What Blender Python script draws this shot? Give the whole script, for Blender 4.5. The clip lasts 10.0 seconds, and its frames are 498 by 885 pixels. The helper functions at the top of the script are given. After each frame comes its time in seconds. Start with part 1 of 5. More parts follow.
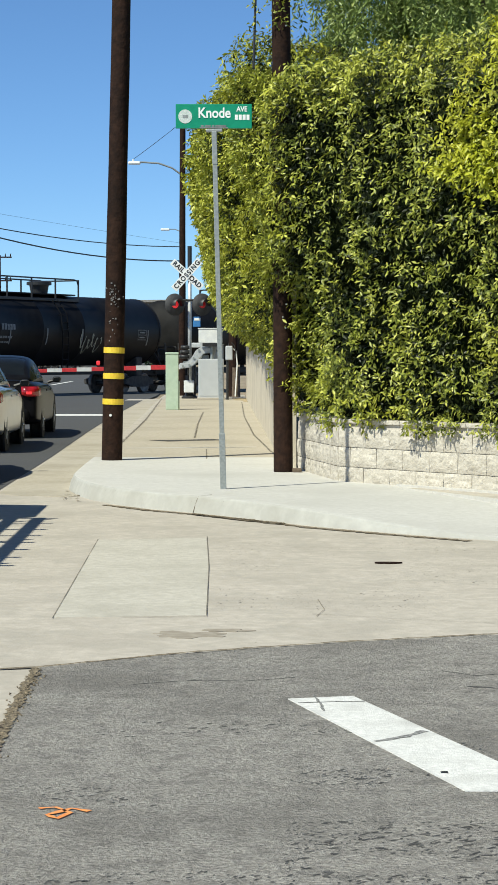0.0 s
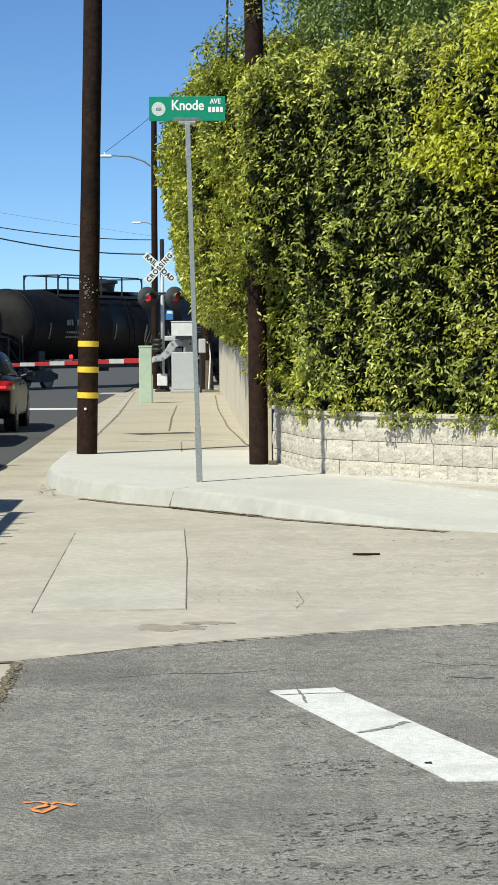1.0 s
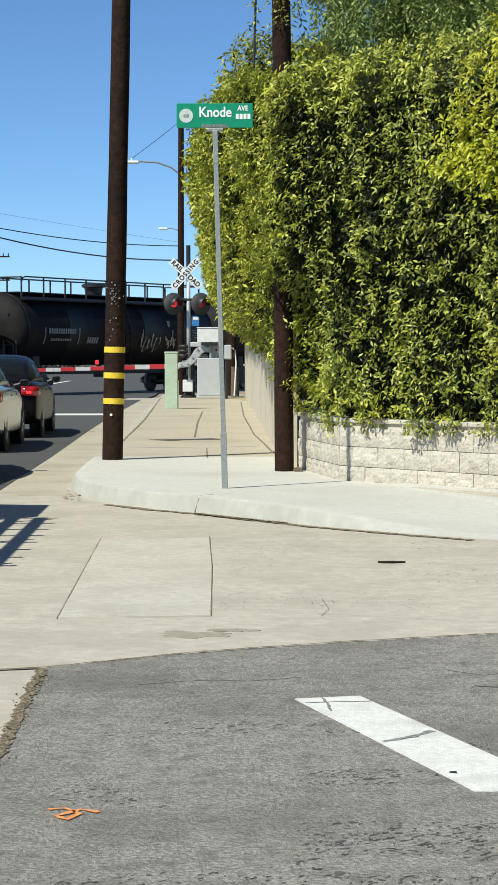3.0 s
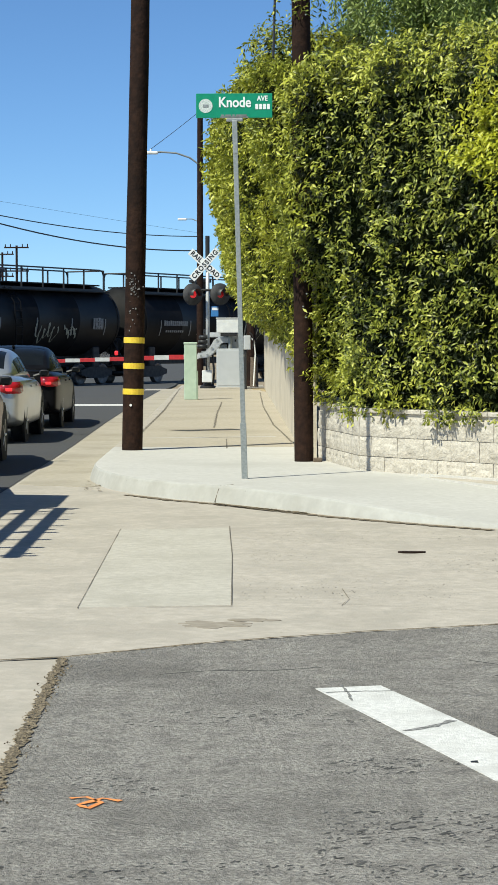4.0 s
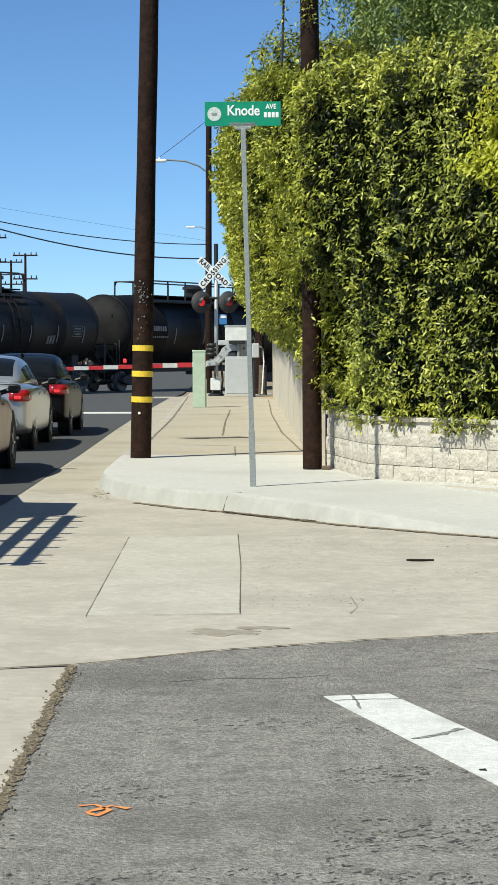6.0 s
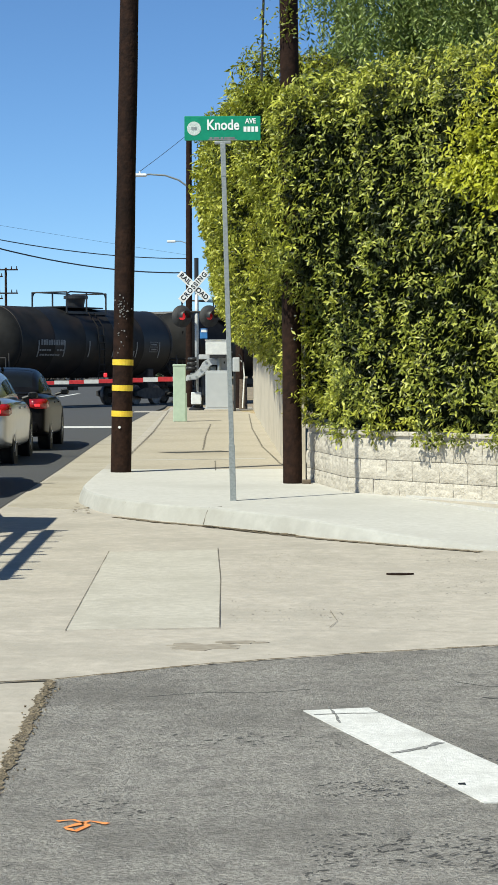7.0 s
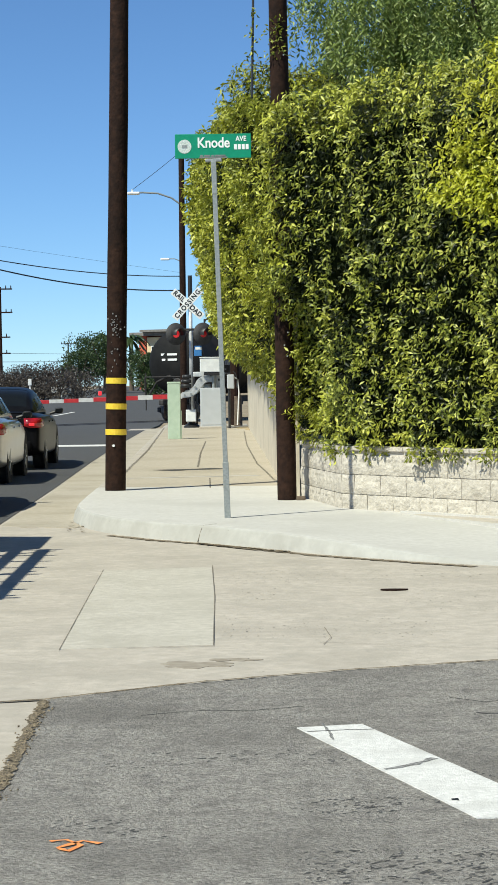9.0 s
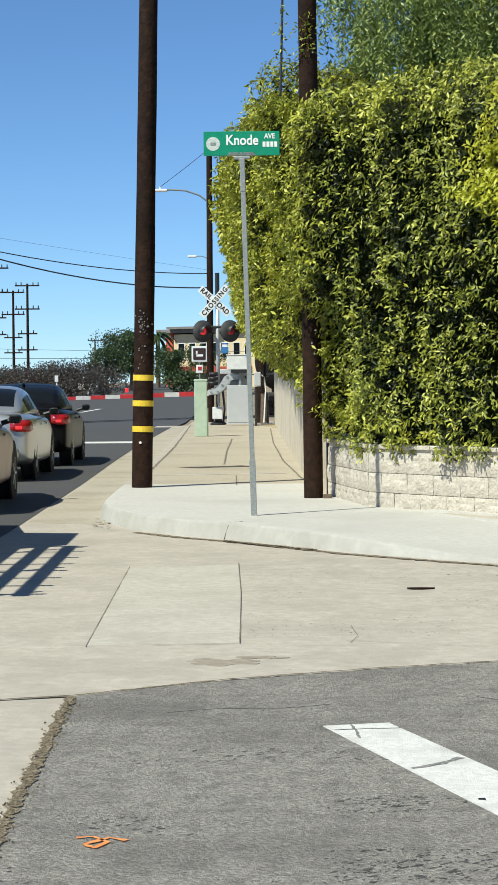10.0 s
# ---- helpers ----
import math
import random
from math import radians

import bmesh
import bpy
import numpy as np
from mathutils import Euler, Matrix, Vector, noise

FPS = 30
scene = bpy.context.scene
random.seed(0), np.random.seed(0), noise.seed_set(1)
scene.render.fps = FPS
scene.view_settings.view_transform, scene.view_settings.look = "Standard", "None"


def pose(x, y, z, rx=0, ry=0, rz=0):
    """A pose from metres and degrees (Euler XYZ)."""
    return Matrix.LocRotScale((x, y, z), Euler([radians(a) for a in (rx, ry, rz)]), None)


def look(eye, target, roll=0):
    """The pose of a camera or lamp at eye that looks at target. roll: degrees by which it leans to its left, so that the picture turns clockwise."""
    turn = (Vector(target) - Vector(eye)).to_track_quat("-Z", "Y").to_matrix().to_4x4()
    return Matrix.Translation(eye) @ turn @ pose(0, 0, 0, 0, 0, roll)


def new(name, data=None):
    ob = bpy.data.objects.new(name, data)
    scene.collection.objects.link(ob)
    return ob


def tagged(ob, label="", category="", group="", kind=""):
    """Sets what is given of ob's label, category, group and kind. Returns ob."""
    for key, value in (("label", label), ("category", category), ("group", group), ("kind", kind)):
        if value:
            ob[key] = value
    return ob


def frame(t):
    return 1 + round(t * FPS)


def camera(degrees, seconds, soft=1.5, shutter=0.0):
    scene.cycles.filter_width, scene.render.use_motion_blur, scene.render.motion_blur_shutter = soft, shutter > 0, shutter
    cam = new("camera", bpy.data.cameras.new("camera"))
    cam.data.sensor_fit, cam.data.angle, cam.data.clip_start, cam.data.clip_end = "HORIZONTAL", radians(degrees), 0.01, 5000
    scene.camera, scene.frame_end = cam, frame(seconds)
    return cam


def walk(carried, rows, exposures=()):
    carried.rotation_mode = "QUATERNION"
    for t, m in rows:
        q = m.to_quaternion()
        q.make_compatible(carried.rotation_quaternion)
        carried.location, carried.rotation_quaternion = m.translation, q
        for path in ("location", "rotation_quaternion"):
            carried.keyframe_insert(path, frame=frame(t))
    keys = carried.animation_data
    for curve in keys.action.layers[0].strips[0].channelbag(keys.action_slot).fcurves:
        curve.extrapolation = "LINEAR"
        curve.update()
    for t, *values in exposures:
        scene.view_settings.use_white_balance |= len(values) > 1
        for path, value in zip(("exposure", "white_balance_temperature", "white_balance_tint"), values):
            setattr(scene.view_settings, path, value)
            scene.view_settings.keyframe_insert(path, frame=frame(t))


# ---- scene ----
cam = camera(13.6, 10.0, 1.5)
PATH = [
    (0, (0.0, 0.0, 1.4), (0.0, 1.998, 1.32), 0.0),
    (0.5, (-0.021, 0.016, 1.393), (-0.003, 2.014, 1.309), -0.2),
    (1, (-0.029, 0.011, 1.397), (-0.003, 2.009, 1.31), -0.4),
    (1.5, (-0.028, 0.013, 1.398), (0.0, 2.011, 1.311), -0.4),
    (2, (-0.026, 0.022, 1.4), (-0.003, 2.02, 1.314), -0.4),
    (2.5, (-0.029, 0.007, 1.403), (-0.015, 2.005, 1.321), -0.2),
    (3, (-0.034, 0.009, 1.403), (-0.032, 2.008, 1.322), -0.1),
    (4.5, (-0.044, 0.002, 1.399), (-0.066, 1.999, 1.306), -0.2),
    (5, (-0.047, -0.001, 1.399), (-0.073, 1.997, 1.307), -0.2),
    (5.5, (-0.043, -0.002, 1.4), (-0.071, 1.996, 1.312), -0.2),
    (7, (-0.033, 0.001, 1.401), (-0.039, 2.0, 1.332), -0.2),
    (7.5, (-0.022, -0.002, 1.402), (-0.02, 1.997, 1.34), -0.5),
    (8, (-0.018, -0.005, 1.4), (-0.013, 1.994, 1.344), -0.6),
    (8.5, (-0.012, -0.007, 1.402), (-0.01, 1.992, 1.348), -0.8),
    (9, (-0.011, -0.004, 1.404), (-0.013, 1.995, 1.351), -0.8),
    (9.5, (-0.014, -0.003, 1.4), (-0.024, 1.997, 1.346), -0.7),
    (10, (-0.019, 0.003, 1.404), (-0.046, 2.002, 1.349), -0.5),
]
walk(cam, [(t, look(eye, target, roll)) for t, eye, target, roll in PATH], [(0, 0.21, 6450, 1), (10, 0.21, 6450, 1)])

# ---- light ----
SUN_EL, SUN_ROT = radians(50), radians(226)
to_sun = Vector((math.sin(SUN_ROT) * math.cos(SUN_EL), math.cos(SUN_ROT) * math.cos(SUN_EL), math.sin(SUN_EL)))
world = bpy.data.worlds.new("sky")
scene.world = world
world.use_nodes = True
wn = world.node_tree.nodes
sky = wn.new("ShaderNodeTexSky")
sky.sky_type, sky.sun_disc, sky.sun_elevation, sky.sun_rotation = "NISHITA", False, SUN_EL, SUN_ROT
sky.altitude, sky.air_density, sky.dust_density, sky.ozone_density = 0, 0.6, 0.0, 9.0
wn["Background"].inputs["Strength"].default_value = 0.115
world.node_tree.links.new(sky.outputs[0], wn["Background"].inputs["Color"])
sun = new("sun", bpy.data.lights.new("sun", "SUN"))
sun.data.energy, sun.data.angle, sun.data.color = 5.0, radians(0.55), (1.0, 0.945, 0.84)
sun.matrix_world = look(to_sun * 60, (0, 0, 0))


# ---- materials ----
def mat(name, a, b=None, scale=8.0, rough=0.6, metal=0.0, bump=0.0, bscale=60.0, dark=None, dscale=1.2, per=None, glow=0.0, coat=0.0, spec=0.5, spread=0.2):
    """a, b: two colours mixed by fine noise; dark: a third by large stains; per: 'Object' or 'Island' random shift."""
    m = bpy.data.materials.new(name)
    m.use_nodes = True
    nt = m.node_tree
    n, l = nt.nodes, nt.links
    p = n["Principled BSDF"]
    p.inputs["Roughness"].default_value = rough
    p.inputs["Metallic"].default_value = metal
    p.inputs["Specular IOR Level"].default_value = spec
    p.inputs["Coat Weight"].default_value = coat
    p.inputs["Coat Roughness"].default_value = 0.05
    tc = n.new("ShaderNodeTexCoord")
    a = (*a, 1)
    b = (*b, 1) if b else tuple(min(1, c * 1.12) for c in a[:3]) + (1,)
    nz = n.new("ShaderNodeTexNoise")
    nz.inputs["Scale"].default_value, nz.inputs["Detail"].default_value = scale, 6
    l.new(tc.outputs["Object"], nz.inputs["Vector"])
    ramp = n.new("ShaderNodeValToRGB")
    ramp.color_ramp.elements[0].color, ramp.color_ramp.elements[1].color = a, b
    ramp.color_ramp.elements[0].position, ramp.color_ramp.elements[1].position = 0.36, 0.66
    l.new(nz.outputs[0], ramp.inputs[0])
    col = ramp.outputs[0]
    if dark:
        nd = n.new("ShaderNodeTexNoise")
        nd.inputs["Scale"].default_value, nd.inputs["Detail"].default_value = dscale, 5
        l.new(tc.outputs["Object"], nd.inputs["Vector"])
        rd = n.new("ShaderNodeMapRange")
        rd.inputs[1].default_value, rd.inputs[2].default_value = 0.5, 0.72
        l.new(nd.outputs[0], rd.inputs[0])
        mx = n.new("ShaderNodeMixRGB")
        mx.inputs[2].default_value = (*dark, 1)
        l.new(rd.outputs[0], mx.inputs[0])
        l.new(col, mx.inputs[1])
        col = mx.outputs[0]
    if per:
        src = n.new("ShaderNodeObjectInfo").outputs["Random"] if per == "Object" else n.new("ShaderNodeNewGeometry").outputs["Random Per Island"]
        mr = n.new("ShaderNodeMapRange")
        mr.inputs[3].default_value, mr.inputs[4].default_value = 1 - spread, 1 + spread
        l.new(src, mr.inputs[0])
        mx = n.new("ShaderNodeMixRGB")
        mx.blend_type = "MULTIPLY"
        mx.inputs[0].default_value = 1
        l.new(col, mx.inputs[1])
        l.new(mr.outputs[0], mx.inputs[2])
        col = mx.outputs[0]
    l.new(col, p.inputs["Base Color"])
    if bump:
        nb = n.new("ShaderNodeTexNoise")
        nb.inputs["Scale"].default_value, nb.inputs["Detail"].default_value = bscale, 5
        l.new(tc.outputs["Object"], nb.inputs["Vector"])
        bp = n.new("ShaderNodeBump")
        bp.inputs["Strength"].default_value, bp.inputs["Distance"].default_value = bump, 0.02
        l.new(nb.outputs[0], bp.inputs["Height"])
        l.new(bp.outputs[0], p.inputs["Normal"])
    if glow:
        p.inputs["Emission Strength"].default_value = glow
        l.new(col, p.inputs["Emission Color"])
    return m


def leaf_mat(name, lo, mid, hi, yellow, patch=0.9):
    """Foliage: colour by leaf, with yellower patches of new growth, and light passing through the blade."""
    m = bpy.data.materials.new(name)
    m.use_nodes = True
    n, l = m.node_tree.nodes, m.node_tree.links
    p = n["Principled BSDF"]
    p.inputs["Roughness"].default_value = 0.4
    p.inputs["Specular IOR Level"].default_value = 0.42
    geo, tc = n.new("ShaderNodeNewGeometry"), n.new("ShaderNodeTexCoord")
    ramp = n.new("ShaderNodeValToRGB")
    e = ramp.color_ramp.elements
    e[0].color, e[1].color = (*lo, 1), (*hi, 1)
    k = ramp.color_ramp.elements.new(0.66)
    k.color = (*mid, 1)
    l.new(geo.outputs["Random Per Island"], ramp.inputs[0])
    nz = n.new("ShaderNodeTexNoise")
    nz.inputs["Scale"].default_value = patch
    l.new(tc.outputs["Object"], nz.inputs["Vector"])
    mr = n.new("ShaderNodeMapRange")
    mr.inputs[1].default_value, mr.inputs[2].default_value, mr.inputs[4].default_value = 0.54, 0.74, 0.6
    l.new(nz.outputs[0], mr.inputs[0])
    mx = n.new("ShaderNodeMixRGB")
    mx.inputs[2].default_value = (*yellow, 1)
    l.new(mr.outputs[0], mx.inputs[0])
    l.new(ramp.outputs[0], mx.inputs[1])
    l.new(mx.outputs[0], p.inputs["Base Color"])
    tr = n.new("ShaderNodeBsdfTranslucent")
    l.new(mx.outputs[0], tr.inputs["Color"])
    ms = n.new("ShaderNodeMixShader")
    ms.inputs[0].default_value = 0.22
    l.new(p.outputs[0], ms.inputs[1])
    l.new(tr.outputs[0], ms.inputs[2])
    l.new(ms.outputs[0], n["Material Output"].inputs["Surface"])
    return m


def ground_mat(name, base, light, dark, pit, grain, blotch, pits, pit_at, bump, mottle=None):
    """Mineral ground: fine grain, broad blotches, mottling of hand size, small dark pits."""
    m = bpy.data.materials.new(name)
    m.use_nodes = True
    n, l = m.node_tree.nodes, m.node_tree.links
    p = n["Principled BSDF"]
    p.inputs["Roughness"].default_value, p.inputs["Specular IOR Level"].default_value = 0.9, 0.25
    tc = n.new("ShaderNodeTexCoord")

    def tex(scale, detail, lo, hi):
        z = n.new("ShaderNodeTexNoise")
        z.inputs["Scale"].default_value, z.inputs["Detail"].default_value, z.inputs["Roughness"].default_value = scale, detail, 0.65
        l.new(tc.outputs["Object"], z.inputs["Vector"])
        r = n.new("ShaderNodeMapRange")
        r.inputs[1].default_value, r.inputs[2].default_value = lo, hi
        l.new(z.outputs[0], r.inputs[0])
        return r.outputs[0]

    def blend(f, a, colour):
        x = n.new("ShaderNodeMixRGB")
        l.new(f, x.inputs[0])
        if isinstance(a, tuple):
            x.inputs[1].default_value = (*a, 1)
        else:
            l.new(a, x.inputs[1])
        x.inputs[2].default_value = (*colour, 1)
        return x.outputs[0]

    g = tex(grain, 8, 0.38, 0.66)
    col = blend(g, base, light)
    col = blend(tex(blotch, 7, 0.46, 0.74), col, dark)
    if mottle:
        col = blend(tex(mottle[0], 6, 0.47, 0.78), col, mottle[1])
    pt = tex(pits, 3, pit_at, pit_at + 0.04)
    col = blend(pt, col, pit)
    l.new(col, p.inputs["Base Color"])
    bp = n.new("ShaderNodeBump")
    bp.inputs["Strength"].default_value, bp.inputs["Distance"].default_value = bump, 0.012
    sb = n.new("ShaderNodeMath")
    sb.operation = "SUBTRACT"
    l.new(g, sb.inputs[0]), l.new(pt, sb.inputs[1])
    l.new(sb.outputs[0], bp.inputs["Height"])
    l.new(bp.outputs[0], p.inputs["Normal"])
    return m


ASPHALT = ground_mat("asphalt", (0.262, 0.243, 0.214), (0.525, 0.49, 0.435), (0.188, 0.174, 0.154), (0.08, 0.075, 0.067), 60, 0.75, 44, 0.665, 0.8, (9, (0.175, 0.164, 0.146)))
ROAD = mat("road_asphalt", (0.055, 0.055, 0.055), (0.078, 0.077, 0.075), 30, 0.9, bump=0.3, bscale=60, dark=(0.06, 0.06, 0.06), dscale=0.35)
CONCRETE = ground_mat("gutter_concrete", (0.435, 0.392, 0.328), (0.53, 0.48, 0.408), (0.37, 0.334, 0.279), (0.27, 0.25, 0.20), 11, 1.3, 20, 0.70, 0.22, (4, (0.38, 0.35, 0.295)))
WALK = ground_mat("walk_concrete", (0.40, 0.355, 0.275), (0.50, 0.445, 0.355), (0.37, 0.325, 0.25), (0.26, 0.23, 0.17), 18, 0.5, 20, 0.71, 0.2)
PALE = ground_mat("new_concrete", (0.505, 0.49, 0.45), (0.58, 0.565, 0.525), (0.465, 0.45, 0.41), (0.40, 0.39, 0.35), 16, 0.7, 24, 0.72, 0.12)
DIRT = mat("dry_earth", (0.22, 0.17, 0.11), (0.36, 0.29, 0.2), 3, 0.95, bump=0.6, bscale=20, dark=(0.16, 0.14, 0.08), dscale=0.15)
STRAW = mat("straw_earth", (0.30, 0.23, 0.13), (0.46, 0.37, 0.22), 8, 0.95, bump=0.6, bscale=20, dark=(0.2, 0.15, 0.085), dscale=2)
SEAM = mat("seam_dirt", (0.10, 0.08, 0.052), (0.32, 0.255, 0.165), 60, 0.95, bump=0.8, bscale=80)
CRACK = mat("crack", (0.12, 0.105, 0.08), (0.24, 0.21, 0.165), 20, 0.95)
KERB = ground_mat("kerb_concrete", (0.40, 0.395, 0.365), (0.46, 0.455, 0.42), (0.35, 0.34, 0.305), (0.30, 0.29, 0.26), 8, 1.2, 22, 0.7, 0.2)
STAIN = mat("stain", (0.27, 0.232, 0.18), (0.35, 0.308, 0.245), 14, 0.9)
# near-black colour of a cast shadow painted on the pavement
SHADOWSTREAK = mat("painted_shadow", (0.045, 0.042, 0.036), (0.09, 0.083, 0.07), 9, 0.9)
WHITE = mat("road_paint", (0.62, 0.612, 0.575), (0.775, 0.765, 0.72), 45, 0.7, bump=0.3, bscale=120, dark=(0.55, 0.54, 0.5), dscale=4)
ORANGE = mat("orange_paint", (0.75, 0.22, 0.05), (0.9, 0.36, 0.12), 40, 0.8)
BLOCK = mat("split_block", (0.47, 0.43, 0.36), (0.60, 0.555, 0.475), 26, 0.92, bump=0.7, bscale=38, dark=(0.42, 0.38, 0.315), dscale=4, per="Object", spread=0.05)
MORTAR = mat("mortar", (0.50, 0.46, 0.39), (0.57, 0.53, 0.46), 30, 0.95)
PLASTER = mat("plaster", (0.52, 0.46, 0.36), (0.60, 0.54, 0.43), 5, 0.9, bump=0.3, bscale=50, dark=(0.42, 0.37, 0.29), dscale=0.8)
WOOD = mat("creosote_wood", (0.017, 0.009, 0.0065), (0.034, 0.017, 0.011), 12, 0.85, bump=0.5, bscale=30, dark=(0.007, 0.005, 0.0045), dscale=1.1, spec=0.15)
YELLOW = mat("yellow_band", (0.75, 0.52, 0.03), (0.86, 0.62, 0.06), 30, 0.5)
STEEL = mat("galvanised_steel", (0.26, 0.28, 0.27), (0.34, 0.36, 0.35), 40, 0.5, 0.3, bump=0.1)
GREENSIGN = mat("sign_green", (0.005, 0.23, 0.12), (0.008, 0.26, 0.14), 20, 0.4)
SIGNWHITE = mat("sign_white", (0.78, 0.79, 0.76), (0.85, 0.85, 0.82), 20, 0.45)
ARMWHITE = mat("grimy_white", (0.48, 0.48, 0.46), (0.6, 0.6, 0.58), 6, 0.6)
SEAL = mat("seal_grey", (0.42, 0.5, 0.45), (0.7, 0.72, 0.68), 90, 0.5)
BLACK = mat("black_paint", (0.012, 0.012, 0.013), (0.022, 0.022, 0.023), 30, 0.5)
DISC = mat("weathered_black", (0.035, 0.035, 0.037), (0.055, 0.055, 0.057), 9, 0.7)
GREYPAINT = mat("grey_paint", (0.44, 0.46, 0.47), (0.47, 0.49, 0.50), 4, 0.5, bump=0.05)
WHITEBOX = mat("white_enamel", (0.66, 0.67, 0.66), (0.75, 0.76, 0.74), 9, 0.45)
ALU = mat("cast_aluminium", (0.48, 0.49, 0.49), (0.6, 0.61, 0.6), 14, 0.5, 0.4)
MINT = mat("mint_paint", (0.40, 0.50, 0.38), (0.46, 0.56, 0.43), 7, 0.6, dark=(0.36, 0.46, 0.34), dscale=3)
RED = mat("red_reflective", (0.42, 0.02, 0.025), (0.52, 0.035, 0.035), 12, 0.45)
REDLAMP = mat("lit_red_lens", (0.75, 0.02, 0.03), (0.9, 0.04, 0.05), 60, 0.3, glow=0.45)
REDDULL = mat("red_lens", (0.45, 0.012, 0.02), (0.6, 0.02, 0.03), 60, 0.3, glow=0.08)
BLUE = mat("blue_sign", (0.04, 0.17, 0.42), (0.05, 0.2, 0.47), 20, 0.45)
TANK = mat("tank_black", (0.006, 0.006, 0.007), (0.011, 0.011, 0.012), 2.2, 0.5, dark=(0.013, 0.0125, 0.012), dscale=0.5, spec=0.11, bump=0.05, bscale=6)
RUSTTANK = mat("tank_weathered", (0.010, 0.010, 0.010), (0.018, 0.0175, 0.017), 1.6, 0.55, dark=(0.034, 0.025, 0.021), dscale=0.6, spec=0.2)
IRON = mat("bogie_iron", (0.02, 0.018, 0.017), (0.045, 0.04, 0.036), 6, 0.7)
RAILSTEEL = mat("rail_steel", (0.10, 0.08, 0.07), (0.2, 0.17, 0.15), 5, 0.5, 0.6)
TANKHEAD = mat("tank_head", (0.009, 0.009, 0.009), (0.015, 0.015, 0.0148), 2.5, 0.7, dark=(0.022, 0.02, 0.018), dscale=0.9, spec=0.15)
MARK = mat("faded_marking", (0.13, 0.135, 0.135), (0.25, 0.255, 0.25), 9, 0.6)
GRAF = mat("graffiti_paint", (0.22, 0.22, 0.17), (0.36, 0.36, 0.28), 9, 0.7)
RUBBER = mat("tyre_rubber", (0.014, 0.014, 0.014), (0.026, 0.026, 0.026), 20, 0.85)
GLASS = mat("dark_car_glass", (0.008, 0.010, 0.012), (0.010, 0.012, 0.014), 5, 0.06, coat=0.0, spec=0.22)
GLASS.node_tree.nodes["Principled BSDF"].inputs["IOR"].default_value = 1.2
SIDEGLASS = mat("tinted_side_glass", (0.008, 0.010, 0.013), (0.012, 0.014, 0.018), 5, 0.15, spec=0.2)
SIDEGLASS.node_tree.nodes["Principled BSDF"].inputs["IOR"].default_value = 1.06
RIM = mat("alloy_rim", (0.42, 0.43, 0.44), (0.5, 0.51, 0.52), 9, 0.3, 0.8)
CARBLACK = mat("black_car_paint", (0.006, 0.006, 0.007), (0.009, 0.009, 0.010), 5, 0.3, 0.0, coat=0.0, spec=0.12)
CARBLACK.node_tree.nodes["Principled BSDF"].inputs["IOR"].default_value = 1.25
CARSILVER = mat("silver_car_paint", (0.42, 0.43, 0.43), (0.46, 0.47, 0.47), 5, 0.28, 0.6, coat=0.3)
CARBRONZE = mat("bronze_car_paint", (0.20, 0.12, 0.10), (0.25, 0.16, 0.13), 5, 0.3, 0.4, coat=0.0, spec=0.15)
TAIL = mat("lit_tail_lamp", (0.12, 0.003, 0.005), (0.42, 0.010, 0.013), 7, 0.2, glow=0.12, coat=0.8)
STAPLE = mat("dull_staple", (0.06, 0.05, 0.045), (0.32, 0.31, 0.3), 40, 0.7)
BARK = mat("bark", (0.09, 0.065, 0.045), (0.16, 0.12, 0.085), 12, 0.9, bump=0.8, bscale=20)
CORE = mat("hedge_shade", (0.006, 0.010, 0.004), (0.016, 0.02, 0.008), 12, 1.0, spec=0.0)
LEAF = leaf_mat("hedge_leaf", (0.095, 0.122, 0.016), (0.285, 0.312, 0.036), (0.60, 0.60, 0.13), (0.48, 0.46, 0.04))
# yellower copy of the leaf: new growth, and sunlight painted on street side
LITNEWLEAF = leaf_mat("new_and_sunlit_leaf", (0.18, 0.20, 0.02), (0.43, 0.445, 0.05), (0.68, 0.68, 0.14), (0.52, 0.505, 0.05))
YOUNGLEAF = leaf_mat("young_hedge_leaf", (0.25, 0.27, 0.014), (0.44, 0.46, 0.028), (0.64, 0.62, 0.07), (0.50, 0.48, 0.035))
# dark copy of the leaf: inner shade put into its colour
SHADELEAF = leaf_mat("shaded_hedge_leaf", (0.012, 0.018, 0.003), (0.03, 0.042, 0.006), (0.07, 0.085, 0.013), (0.045, 0.052, 0.008))
WILLOW = leaf_mat("pepper_leaf", (0.10, 0.145, 0.03), (0.22, 0.29, 0.07), (0.42, 0.48, 0.16), (0.32, 0.37, 0.07), 1.4)
FARLEAF = leaf_mat("far_leaf", (0.03, 0.05, 0.018), (0.05, 0.085, 0.026), (0.09, 0.13, 0.04), (0.08, 0.10, 0.03), 0.1)
SCRUB = leaf_mat("scrub_leaf", (0.045, 0.037, 0.032), (0.075, 0.062, 0.052), (0.11, 0.094, 0.078), (0.055, 0.058, 0.034), 0.15)
WIRE = mat("cable", (0.02, 0.022, 0.03), (0.03, 0.032, 0.04), 3, 0.6)
STUCCO = mat("cream_stucco", (0.62, 0.50, 0.30), (0.70, 0.57, 0.36), 1, 0.9)
MAROON = mat("dark_maroon", (0.03, 0.012, 0.012), (0.05, 0.02, 0.02), 12, 0.6)
BRICKRED = mat("red_stucco", (0.42, 0.085, 0.045), (0.5, 0.11, 0.06), 1, 0.9)
ROOFGREY = mat("grey_roof", (0.16, 0.15, 0.14), (0.22, 0.21, 0.2), 2, 0.9)


